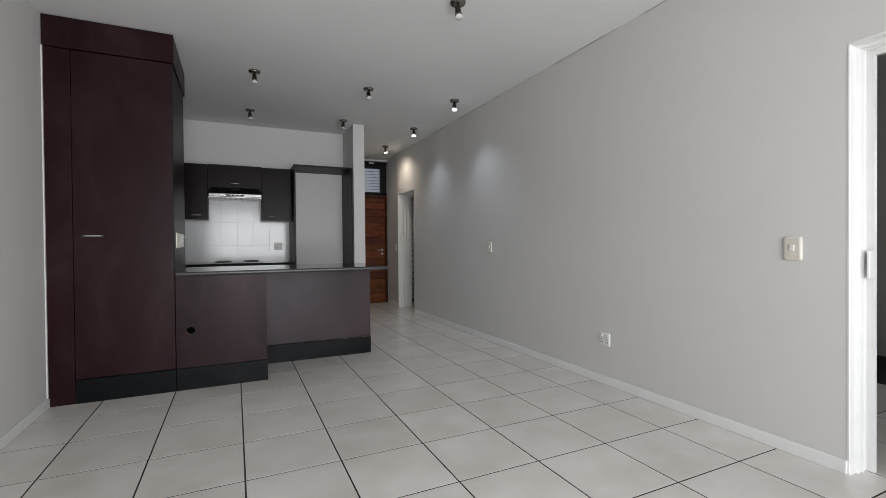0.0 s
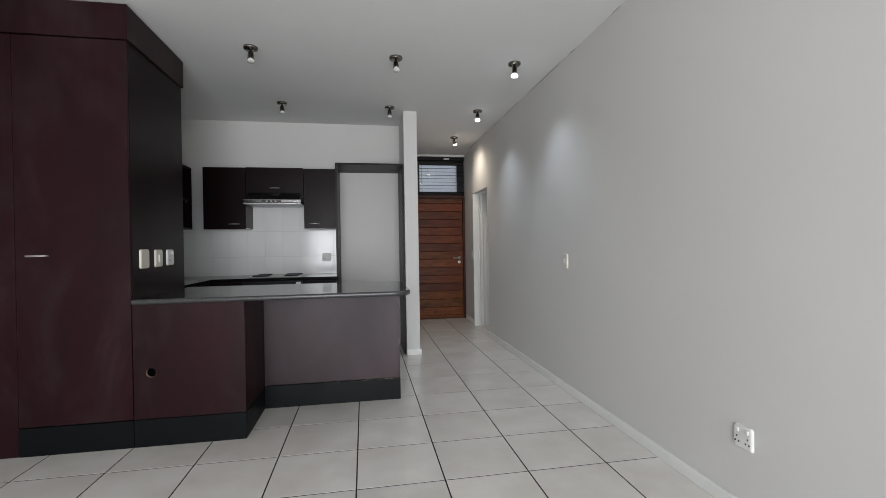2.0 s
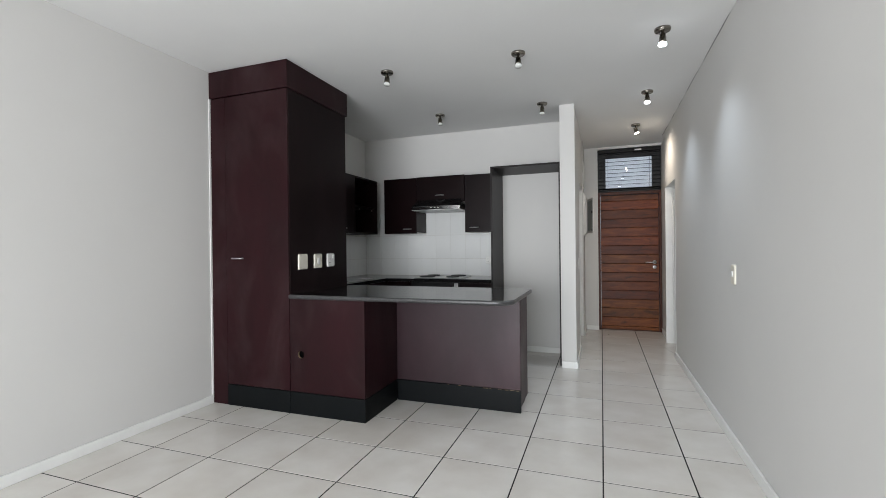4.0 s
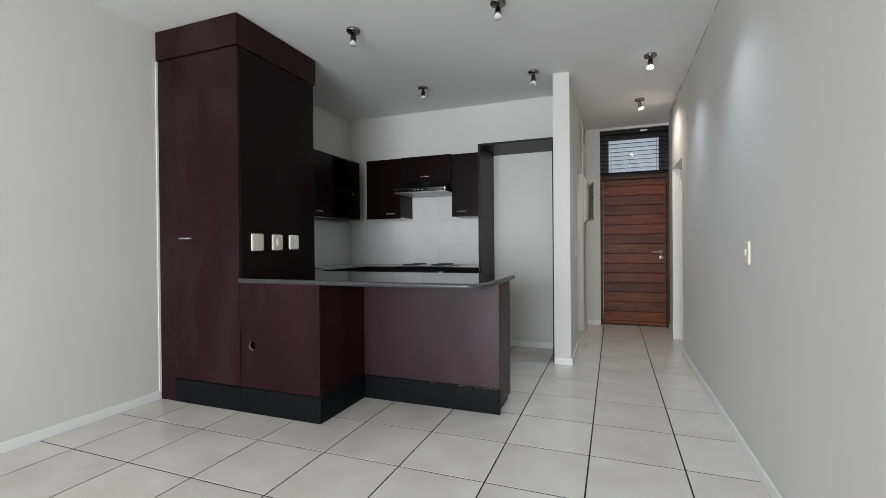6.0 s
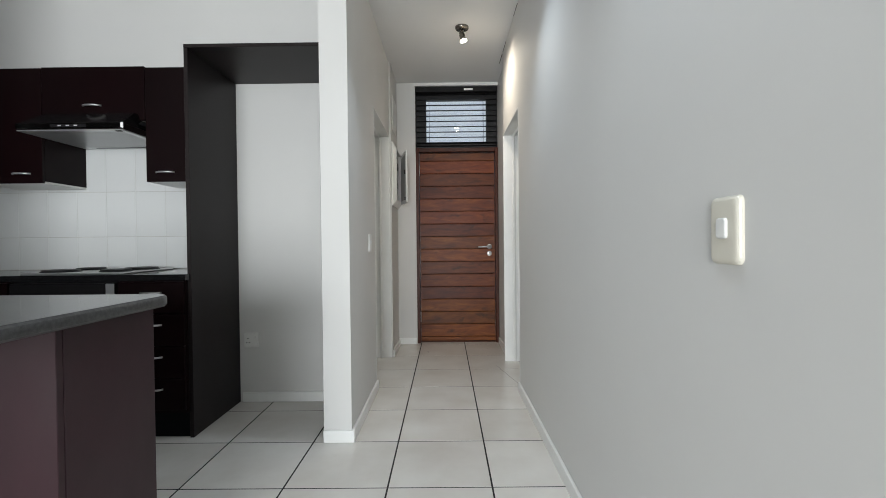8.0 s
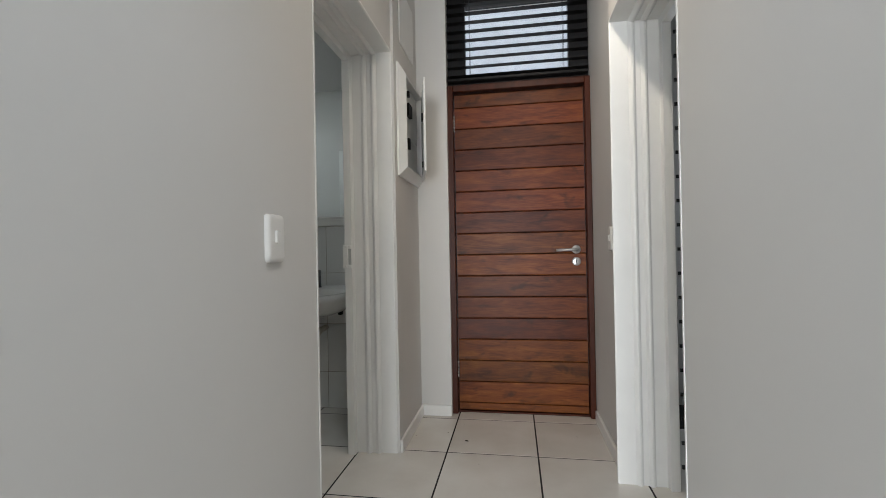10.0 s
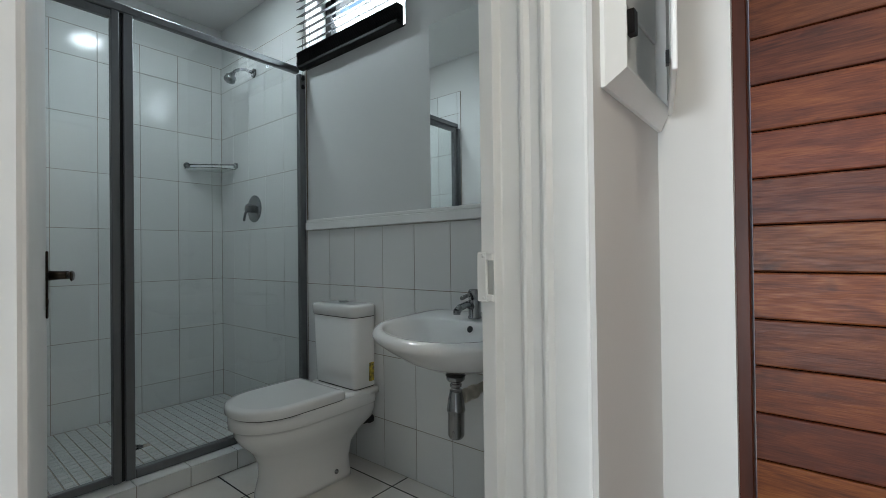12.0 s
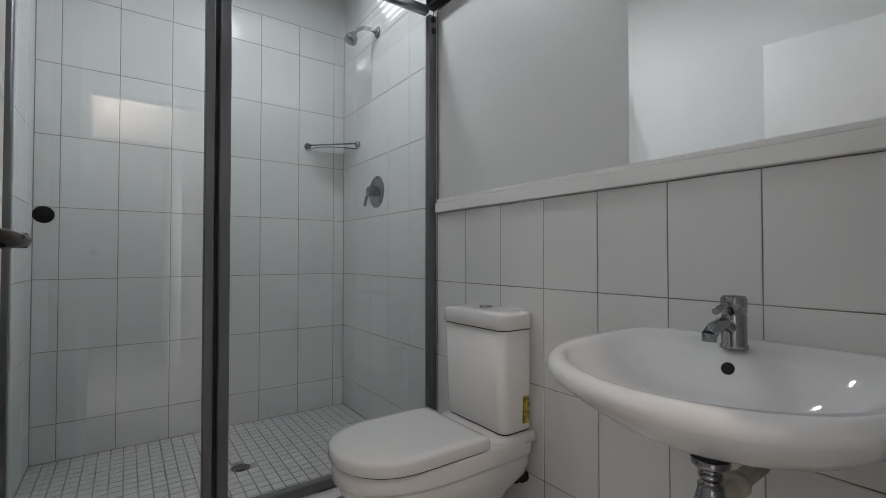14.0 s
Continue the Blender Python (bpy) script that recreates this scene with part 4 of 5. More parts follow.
# bezel that rises from a thin outer edge to the rim of the recess
DBY0, DBY1, DBZ0, DBZ1 = 7.165, YF - .003, 1.415, 2.005
_bm = bmesh.new()
loft(_bm, [yz_ring(DBY0 + i, DBY1 - i * .6, DBZ0 + i, DBZ1 - i, d) for i, d in ((0, .0005), (0, .010), (.050, .042), (.056, .042), (.060, .038), (.060, .0005))], False, False)
for f in _bm.faces:
    f.smooth = False
part("frame", _bm, M_TRIM, db, "white bevelled bezel")
_bk = part("back_plate", boxes((X0 + .0005, X0 + .006, DBY0 + .061, DBY1 - .037, DBZ0 + .061, DBZ1 - .061)), M_PLASTIC, db)
part("breaker_rail", boxes((X0 + .0065, X0 + .014, 7.29, 7.59, 1.655, 1.845), bev=.002), M_PLASTIC, _bk, "white moulded breaker surround")
for y, z, w, h in ((7.32, 1.885, .028, .03), (7.315, 1.80, .018, .07), (7.336, 1.80, .018, .07), (7.357, 1.80, .018, .07), (7.378, 1.80, .018, .07), (7.32, 1.61, .03, .06)):
    part("breaker", boxes((X0 + .0145, X0 + .034, y - w / 2, y + w / 2, z - h / 2, z + h / 2), bev=.002), M_BLACK, _bk, "black circuit breaker")
_bm = boxes((-.006, .006, -.37, 0, 1.445, 1.945), bev=.003)
bmesh.ops.rotate(_bm, verts=_bm.verts[:], cent=(0, 0, 0), matrix=Matrix.Rotation(math.atan2(.10, .42), 3, 'Z'))
bmesh.ops.translate(_bm, verts=_bm.verts[:], vec=(-.957, 7.605, 0))
_cv = part("cover", _bm, M_TRIM, db, "white hinged cover standing open")
for _n2, _m2, _r in (("inner_panel", M_GREYP, (-.0085, -.0062, -.34, -.035, 1.48, 1.91)),):
    _bm = boxes(_r)
    bmesh.ops.rotate(_bm, verts=_bm.verts[:], cent=(0, 0, 0), matrix=Matrix.Rotation(math.atan2(.10, .42), 3, 'Z'))
    bmesh.ops.translate(_bm, verts=_bm.verts[:], vec=(-.957, 7.605, 0))
    part(_n2, _bm, _m2, _cv)
_bm = boxes((.0065, .016, -.35, -.32, 1.72, 1.76), (.0065, .014, -.35, -.33, 1.47, 1.50))
bmesh.ops.rotate(_bm, verts=_bm.verts[:], cent=(0, 0, 0), matrix=Matrix.Rotation(math.atan2(.10, .42), 3, 'Z'))
bmesh.ops.translate(_bm, verts=_bm.verts[:], vec=(-.957 - .024, 7.605, 0))
part("latch", _bm, M_BLACK, _cv)
solid("cover_plate", boxes((XHE, XHE + .006, 7.24, 7.56, 2.14, 2.46), bev=.002), M_TRIM, "flush white blanking plate high on hall wall", "cover plate", kind="object")

# door frames and leaves
d2 = thing("door_2", (-1.09, 6.68, 0), "white bathroom door opened inwards, steel frame", "door", kind="structure")
reveal_frame("door_frame", XH, -1, DB[0], DB[1], DH + .01, .245, "white stepped steel frame", d2, .62)
_st = part("strike_plate", boxes((-1.268, -1.242, DB[1] - .056, DB[1] - .0465, .940, 1.056), (-1.2425, -1.225, DB[1] - .0555, DB[1] - .0465, 1.037, 1.0555), (-1.2425, -1.225, DB[1] - .0555, DB[1] - .0465, .9405, .957), bev=.002), M_TRIM, d2, "overpainted white strike plate")
part("strike_slot", boxes((-1.2415, -1.227, DB[1] - .0490, DB[1] - .0465, .957, 1.037)), M_GREYP, _st)
for z in (.949, 1.047):
    part("strike_screw", lathe(bmesh.new(), (-1.251, DB[1] - .0558, z), (0, -1, 0), [(0, .0045), (.0012, .004), (.0013, 0)], 10), M_TRIM, _st)
ang = math.atan2(6.414 - 6.264, -2.067 + 1.268)
R = Matrix.Rotation(ang, 3, 'Z')


def on_leaf(bm):
    bmesh.ops.rotate(bm, verts=bm.verts[:], cent=(0, 0, 0), matrix=R)
    bmesh.ops.translate(bm, verts=bm.verts[:], vec=(-1.268, 6.264, 0))
    return bm


_lf = part("leaf", on_leaf(boxes((0, .815, -.002, .038, .012, 2.0), bev=.003)), M_TRIM, d2, "plain white painted door leaf")
_bm = bmesh.new()
box(_bm, .735, .778, -.007, -.0025, .918, 1.072, bev=.002)
lathe(_bm, (.757, -.0065, .955), (0, -1, 0), [(0, .006), (.0012, .006), (.0013, 0)], 10)
part("handle_plate", on_leaf(_bm), M_BRONZE, _lf, "worn dark nickel handle plate")
_bm = bmesh.new()
lathe(_bm, (.757, -.006, 1.015), (0, -1, 0), [(0, .012), (.02, .010), (.04, .010), (.045, 0)], 14)
loft(_bm, [ring for ring in ([Vector((x, y + a * math.cos(radians(45 * k)), 1.015 + b * math.sin(radians(45 * k)))) for k in range(8)] for x, y, a, b in ((.768, -.042, .005, .008), (.757, -.043, .008, .009), (.735, -.047, .006, .009), (.70, -.050, .004, .011), (.665, -.047, .0035, .012), (.658, -.046, .002, .008)))])
part("door_handle", on_leaf(_bm), M_BRONZE, _lf, "flat flared dark nickel lever")

d3 = thing("door_3", (.09, 6.44, 0), "white bedroom doorway with its door swung inwards", "door", kind="structure")
reveal_frame("door_frame", XR, 1, D2[0], D2[1], DH - .03, .239, "white stepped steel frame", d3)
_lf = part("leaf", boxes((.278, 1.06, D2[1] - .087, D2[1] - .047, .012, 1.97), bev=.003), M_TRIM, d3)
# dark ticks added in place of window bars glimpsed through the leaf gap
for i in range(19):
    part("gap_tick", boxes((.252, .276, D2[1] - .058, D2[1] - .050, .10 + i * .1, .114 + i * .1)), M_RUBBER, d3)
d4 = thing("door_4", (.09, .1, 0), "white painted steel doorway to the side room", "door", kind="structure")
reveal_frame("door_frame", XR, 1, D1[0], D1[1], DH, .149, "white stepped steel frame", d4)
part("strike_plate", boxes((.075, .13, D1[1] - .052, D1[1] - .041, .93, 1.06), bev=.002), M_TRIM, d4)

# a cracked floor tile and a few crumbs of dirt in the hall
random.seed(23)
_bm = bmesh.new()
_pts = [(-.085, 6.80), (-.060, 6.735), (-.066, 6.69), (-.035, 6.60), (-.018, 6.50), (.004, 6.41), (.030, 6.29)]
for (xa, ya), (xb, yb) in zip(_pts, _pts[1:]):
    d = Vector((xb - xa, yb - ya, 0)).normalized()
    q = Vector((-d.y, d.x, 0)) * .0011
    a, b = Vector((xa, ya, .0004)), Vector((xb, yb, .0004))
    loft(_bm, [[p - q - Vector((0, 0, .001)), p + q - Vector((0, 0, .001)), p + q, p - q] for p in (a - d * .001, b + d * .001)])
tagged(part("tile_crack", _bm, M_GROUT, floor, "thin dark crack across a floor tile"), kind="stuff")
for x, y, r in ((-.685, 7.30, .011), (-.80, 7.40, .004), (-.92, 7.16, .003), (-.60, 7.05, .003), (-.10, 7.42, .004), (-.97, 7.34, .0035), (-.72, 7.52, .003), (-2.06, 7.20, .006)):
    _bm = bmesh.new()
    a = random.uniform(0, 3.1)
    u, v = Vector((math.cos(a), math.sin(a), 0)), Vector((-math.sin(a), math.cos(a), 0))
    loft(_bm, [[Vector((x, y, z)) + u * r * k * c * random.uniform(.8, 1.2) + v * r * .45 * k * w for c, w in ((1, 0), (.6, .8), (-.5, .9), (-1, .1), (-.6, -.8), (.5, -.9))] for z, k in ((.0003, 1.0), (r * .25, .9), (r * .4, .45))])
    solid("dirt_crumb", _bm, M_CRUMB, "small dark crumb of dirt on the floor tiles", "dirt", kind="object", group="crumbs on the floor")


# ---- bathroom ----
dado = solid("dado_rail", boxes((-2.905, -1.262, YB1 - .028, YB1, 1.195, 1.238), (-2.905, -1.262, YB1 - .018, YB1, 1.239, 1.256), bev=.003), M_TRIM,
             "white moulded dado rail above the wall tiles", "dado rail", kind="structure")
mir = thing("mirror", (-1.62, YB1, 1.256), "frameless bathroom mirror standing on the dado rail", "mirror")
part("mirror_glass", boxes((-1.963, -1.30, YB1 - .006, YB1 - .0005, 1.2565, 2.085), bev=.001), M_MIRROR, mir)

bw = thing("window_2", (-2.52, 7.9, WZ0), "high dark framed bathroom window with frosted light", "window", kind="structure")
FY = YB1 + .14
part("window_frame", boxes((WX0, WX0 + .05, FY, FY + .05, WZ0, WZ1), (WX1 - .05, WX1, FY, FY + .05, WZ0, WZ1), (WX0 + .0505, WX1 - .0505, FY, FY + .05, WZ0, WZ0 + .05), (WX0 + .0505, WX1 - .0505, FY, FY + .05, WZ1 - .05, WZ1), bev=.003), M_BLACK, bw)
_g = part("pane", boxes((WX0 + .05, WX1 - .05, FY + .02, FY + .026, WZ0 + .05, WZ1 - .05)), M_GLASS, bw)
_g.visible_shadow = False
part("window_sill", boxes((WX0 + .001, WX1 - .001, YB1 + .002, FY - .001, WZ0 + .0005, WZ0 + .012)), M_BLACK, bw)
_b = slat_blind("venetian_blind", WX0 - .012, WX1 + .006, YB1 - .036, WZ0 - .005, WZ1 + .03, .044, 30, "black wooden venetian blind in front of the bathroom window", 12)
for dz in (0.0, .05):
    _bm = bmesh.new()
    lathe(_bm, (-2.912, YB1 - .03, 2.045 + dz), (0, 0, -1), [(0, .003), (.004, .010), (.024, .011), (.028, .003)], 12)
    part("cord_toggle", _bm, M_BLACK, _b)
part("pull_cord", tube(bmesh.new(), [(-2.912, YB1 - .03, 2.06), (-2.912, YB1 - .03, 2.30), (-2.90, YB1 - .01, 2.60)], .0012, 5), M_BLIND, _b)

# shower screen
XG = -2.935
KZ = .095
screen = thing("shower_screen", (XG, 6.95, KZ), "grey aluminium framed glass shower screen on a tiled kerb", "shower screen")
SZ0, SZ1 = KZ + .002, 2.105


def post(y0, y1, name="post"):
    return part(name, boxes((XG - .018, XG + .018, y0, y1, SZ0, SZ1), bev=.003), M_ALU, screen)


post(6.200, 6.232)
post(6.262, 6.290, "door_stile")
post(6.762, 6.792, "door_stile")
post(6.806, 6.842)
post(7.664, 7.703)
part("top_rail", boxes((XG - .02, XG + .02, 6.2325, 7.6635, SZ1 + .001, SZ1 + .035), bev=.003), M_ALU, screen)
part("bottom_rail", boxes((XG - .02, XG + .02, 6.8425, 7.6635, SZ0, SZ0 + .038), bev=.003), M_ALU, screen)
part("door_rail", boxes((XG - .016, XG + .016, 6.2905, 6.7615, SZ0 + .006, SZ0 + .038), bev=.003), M_ALU, screen)
part("door_rail", boxes((XG - .016, XG + .016, 6.2905, 6.7615, SZ1 - .036, SZ1 - .005), bev=.003), M_ALU, screen)
part("seal", boxes((XG - .006, XG + .006, 6.7925, 6.8055, SZ0, SZ1)), M_RUBBER, screen, "dark rubber door seal")
for y0, y1 in ((6.290, 6.762), (6.842, 7.664)):
    _g = part("glass_pane", boxes((XG - .003, XG + .003, y0, y1, SZ0 + .036, SZ1 - .003)), M_GLASS, screen)
    _g.visible_shadow = False
_bm = bmesh.new()
lathe(_bm, (XG + .0035, 6.36, 1.114), (1, 0, 0), [(0, .012), (.01, .012), (.012, .024), (.024, .024), (.027, .020), (.028, 0)], 20)
part("door_knob", _bm, M_BLACK, screen, "black round knob")

# shower fittings on the outer wall
YT = YB1 - .008
sh = thing("wall_shower", (-3.51, YT, 2.13), "chrome shower rose on a curved wall arm", "shower")
_bm = bmesh.new()
lathe(_bm, (-3.51, YT, 2.275), (0, -1, 0), [(0, .030), (.008, .030), (.014, .022), (.016, .0)], 20)
part("wall_flange", _bm, M_CHROME, sh)
part("arm", tube(bmesh.new(), [(-3.51, YT - .01, 2.275), (-3.51, YT - .06, 2.280), (-3.508, YT - .10, 2.270), (-3.505, YT - .135, 2.245), (-3.505, YT - .150, 2.22)], .0105, 12), M_CHROME, sh)
_bm = bmesh.new()
lathe(_bm, (-3.505, YT - .145, 2.235), (0, -.45, -1), [(0, .011), (.012, .016), (.02, .018), (.035, .032), (.062, .036), (.068, .033), (.068, 0)], 20)
part("rose", _bm, M_CHROME, sh)
mx = thing("shower_mixer", (-3.52, YT, 1.34), "chrome single lever shower mixer on round plate", "tap")
_bm = bmesh.new()
lathe(_bm, (-3.52, YT, 1.365), (0, -1, 0), [(0, .090), (.004, .090), (.007, .085), (.008, 0)], 28)
part("wall_plate", _bm, M_CHROME, mx)
_bm = bmesh.new()
lathe(_bm, (-3.52, YT - .008, 1.365), (0, -1, 0), [(0, .028), (.045, .028), (.05, .025), (.051, 0)], 20)
part("body", _bm, M_CHROME, mx)
part("lever", tube(bmesh.new(), [(-3.52, YT - .045, 1.365), (-3.52, YT - .065, 1.33), (-3.52, YT - .075, 1.28)], .008, 10), M_CHROME, mx)
rack = thing("corner_shelf", (-3.85, 7.6, 1.68), "glass corner shelf with chrome rail in the shower", "shelf")
_bm = bmesh.new()
_pts = [(XS + .012, 7.45)] + [(XS + .012 + .20 * math.sin(radians(a)), YT - .005 - .20 * math.cos(radians(a)) * 1.2) for a in (10, 30, 50, 70, 88)] + [(-3.77, YT - .004), (XS + .012, YT - .004)]
loft(_bm, [[Vector((x, y, z)) for x, y in _pts] for z in (1.660, 1.667)])
for f in _bm.faces:
    f.smooth = False
part("glass_shelf", _bm, M_GLASS, rack)
part("rail", tube(bmesh.new(), [(XS + .012, 7.465, 1.692), (-3.76, YT - .004, 1.692)], .005, 8), M_CHROME, rack)
for p, d in (((XS + .002, 7.465, 1.685), (1, 0, 0)), ((-3.76, YT, 1.685), (0, -1, 0))):
    _bm = bmesh.new()
    lathe(_bm, p, d, [(0, .020), (.018, .020), (.02, .017), (.021, 0)], 16)
    part("bracket", _bm, M_CHROME, rack)

# shower tray of mosaic, kerb
SF = .045
tray = solid("shower_floor", boxes((XS, XG - .045, YB0, YB1, -.003, SF - .002)), M_LGROUT, "mosaic tiled shower floor", "shower floor")
_bm = bmesh.new()
dx, dy = -3.42, 6.98
lathe(_bm, (dx, dy, SF - .001), (0, 0, 1), [(0, .04), (.004, .04), (.0045, .034), (.003, .030), (.003, 0)], 20)
drain = thing("floor_drain", (dx, dy, SF), "round chrome floor drain in the mosaic", "drain")
part("rim", _bm, M_CHROME, drain)
_bm = bmesh.new()
for i in range(8):
    a = radians(45 * i)
    lathe(_bm, (dx + .018 * math.cos(a), dy + .018 * math.sin(a), SF + .0018), (0, 0, 1), [(0, .006), (.0012, .006)], 8)
part("grate_holes", _bm, M_RUBBER, drain)
kerb = solid("shower_kerb", boxes((XG - .045, -2.852, YB0, YB1, 0, KZ - .006)), M_LGROUT, "low tiled kerb below the shower screen", "kerb")

# toilet
TCX = -2.487
wc = thing("toilet", (TCX, 7.4, 0), "white close-coupled ceramic toilet with lid down", "toilet")
_bm = bmesh.new()
loft(_bm, [ring_d(TCX, yb, yf, w, z, sq=.35, flat=.55, fq=.92) for yb, yf, w, z in (
    (7.575, 7.160, .128, .0), (7.575, 7.160, .128, .02), (7.575, 7.178, .115, .09), (7.59, 7.172, .120, .16), (7.63, 7.142, .140, .212), (7.69, 7.096, .163, .258), (7.70, 7.074, .173, .297),
    (7.70, 7.073, .174, .318), (7.70, 7.068, .176, .327), (7.70, 7.056, .183, .331), (7.70, 7.051, .1845, .335), (7.70, 7.050, .185, .378), (7.70, 7.054, .182, .386), (7.70, 7.055, .178, .388))])
part("bowl", _bm, M_CERAMIC, wc)
# thin dark layer paints the shade of the gap below the lid
_bm = bmesh.new()
loft(_bm, [ring_d(TCX, 7.48, 7.053, .1815, z, sq=.16, flat=.56, fq=.92) for z in (.3875, .3912)])
part("seat_gap_shade", _bm, M_RUBBER, wc, "dark layer for the shaded gap under the seat lid")
_bm = bmesh.new()
loft(_bm, [ring_d(TCX, yb, yf, w, z, sq=.13, flat=.56, fq=.92) for yb, yf, w, z in (
    (7.488, 7.047, .1845, .3912), (7.490, 7.044, .187, .3945), (7.490, 7.044, .187, .4195), (7.488, 7.046, .185, .4255), (7.482, 7.052, .179, .4305), (7.46, 7.075, .155, .433))])
part("lid", _bm, M_CERAMIC, wc, "closed white seat lid")
_bm = bmesh.new()
loft(_bm, [ring_box(TCX - .158, TCX + .158, 7.568, 7.704, .026, .4055, 5), ring_box(TCX - .161, TCX + .161, 7.564, 7.704, .028, .409, 5), ring_box(TCX - .164, TCX + .164, 7.559, 7.704, .034, .50, 5), ring_box(TCX - .170, TCX + .170, 7.550, 7.704, .038, .7475, 5)])
part("cistern", _bm, M_CERAMIC, wc)
_bm = bmesh.new()
loft(_bm, [ring_box(TCX - .157, TCX + .157, 7.569, 7.703, .026, .4015, 4), ring_box(TCX - .157, TCX + .157, 7.569, 7.703, .026, .4055, 4)])
part("gasket", _bm, M_RUBBER, wc, "dark joint line below the cistern")
_bm = bmesh.new()
loft(_bm, [ring_box(TCX - .166, TCX + .166, 7.555, 7.703, .036, .7475, 4), ring_box(TCX - .166, TCX + .166, 7.555, 7.703, .036, .751, 4)])
part("gasket", _bm, M_RUBBER, wc, "dark joint line below the cistern lid")
_bm = bmesh.new()
loft(_bm, [ring_d(TCX, 7.704, 7.495, .183, .372, sq=.2, fq=.6), ring_d(TCX, 7.704, 7.50, .181, .392, sq=.2, fq=.6), ring_d(TCX, 7.704, 7.515, .172, .4015, sq=.2, fq=.6)])
part("deck", _bm, M_CERAMIC, wc)
_bm = bmesh.new()
loft(_bm, [ring_box(TCX - .170, TCX + .170, 7.550, 7.704, .038, .751, 5), ring_box(TCX - .175, TCX + .175, 7.545, 7.705, .042, .753, 5), ring_box(TCX - .176, TCX + .176, 7.544, 7.705, .042, .797, 5), ring_box(TCX - .172, TCX + .172, 7.548, 7.70, .040, .804, 5), ring_box(TCX - .164, TCX + .164, 7.555, 7.695, .036, .808, 5), ring_box(TCX - .14, TCX + .14, 7.575, 7.69, .03, .810, 5)])
part("cistern_lid", _bm, M_CERAMIC, wc)
_bm = bmesh.new()
lathe(_bm, (TCX, 7.63, .8105), (0, 0, 1), [(0, .026), (.004, .026), (.006, .022), (.0055, 0)], 20)
_fb = part("flush_button", _bm, M_CHROME, wc)
part("button_split", boxes((TCX - .001, TCX + .001, 7.61, 7.65, .8163, .8173)), M_RUBBER, _fb)
part("sticker", boxes((TCX + .158, TCX + .1685, 7.650, 7.676, .432, .522)), M_YELLOW, wc, "yellow and black label strip")
_bm = bmesh.new()
lathe(_bm, (TCX + .119, 7.48, .045), (1, 0, 0), [(0, .012), (.006, .011), (.010, .007), (.0105, 0)], 14)
part("bolt_cap", _bm, M_CHROME, wc)
_bm = bmesh.new()
lathe(_bm, (TCX + .13, 7.69, .235), (0, -1, 0), [(0, .022), (.02, .022), (.022, .016), (.05, .016), (.05, 0)], 14)
part("waste_bolt", _bm, M_RUBBER, wc)
valve = thing("angle_valve", (-2.72, 7.69, .42), "chrome angle valve with flexible hose to the cistern", "valve")
_bm = bmesh.new()
lathe(_bm, (-2.665, YT, .535), (0, -1, 0), [(0, .018), (.006, .018), (.008, .009), (.04, .009), (.042, .013), (.065, .013), (.066, 0)], 14)
part("body", _bm, M_CHROME, valve)
part("hose", tube(bmesh.new(), [(-2.66, YT - .05, .535), (-2.70, YT - .05, .532), (-2.722, YT - .05, .51), (-2.728, YT - .05, .475), (-2.715, YT - .05, .44), (-2.68, YT - .052, .418), (-2.63, YT - .055, .40)], .005, 8), M_CHROME, valve)

# basin
BCX = -1.662
basin = thing("wash_basin", (BCX, 7.45, .60), "white ceramic wall-hung wash basin below the mirror", "basin")
YW = YB1 - .0085
_bm = bmesh.new()
loft(_bm, [ring_d(BCX, YW - .03, 7.44, .07, .630, sq=.5), ring_d(BCX, YW - .02, 7.39, .14, .636, sq=.5), ring_d(BCX, YW - .01, 7.315, .222, .668, sq=.5), ring_d(BCX, YW, 7.255, .280, .715, sq=.45), ring_d(BCX, YW, 7.220, .306, .762, sq=.4),
           ring_d(BCX, YW, 7.208, .315, .784, sq=.4), ring_d(BCX, YW, 7.208, .316, .795, sq=.4), ring_d(BCX, YW, 7.213, .312, .804, sq=.4), ring_d(BCX, YW - .004, 7.224, .302, .810, sq=.4), ring_d(BCX, YW - .012, 7.246, .282, .808, sq=.4),
           ring_d(BCX, 7.60, 7.258, .268, .801, sq=.8), ring_d(BCX, 7.588, 7.268, .258, .790, sq=.8), ring_d(BCX, 7.575, 7.30, .228, .755, sq=.8), ring_d(BCX, 7.555, 7.34, .184, .715, sq=.8), ring_d(BCX, 7.54, 7.39, .11, .690, sq=.8), ring_d(BCX, 7.50, 7.44, .03, .682, sq=.8)])
for v in _bm.verts:
    if v.co.z > .7:
        v.co.z += (v.co.y - 7.70) * .075 * min(1, (v.co.z - .7) / .08)
    if v.co.y > 7.45:
        v.co.x = BCX + (v.co.x - BCX) * (1 - .13 * ((v.co.y - 7.45) / .25) ** 1.6)
part("bowl", _bm, M_CERAMIC, basin)
_bm = bmesh.new()
lathe(_bm, (BCX, 7.582, .760), (0, -1, .35), [(0, .013), (.004, .013), (.005, .009)], 16)
part("overflow_hole", _bm, M_RUBBER, basin)
_bm = bmesh.new()
lathe(_bm, (BCX, 7.47, .676), (0, 0, 1), [(0, .022), (.004, .022), (.005, .012), (.003, 0)], 16)
part("plug_hole", _bm, M_CHROME, basin)
tap = thing("basin_tap", (BCX + .0, 7.612, .80), "chrome single lever basin mixer tap", "tap")
_bm = bmesh.new()
lathe(_bm, (BCX, 7.612, .800), (0, 0, 1), [(0, .027), (.006, .027), (.010, .024), (.070, .024), (.076, .022), (.0765, .025), (.105, .025), (.112, .021), (.113, 0)], 22)
part("body", _bm, M_CHROME, tap)
_bm = bmesh.new()
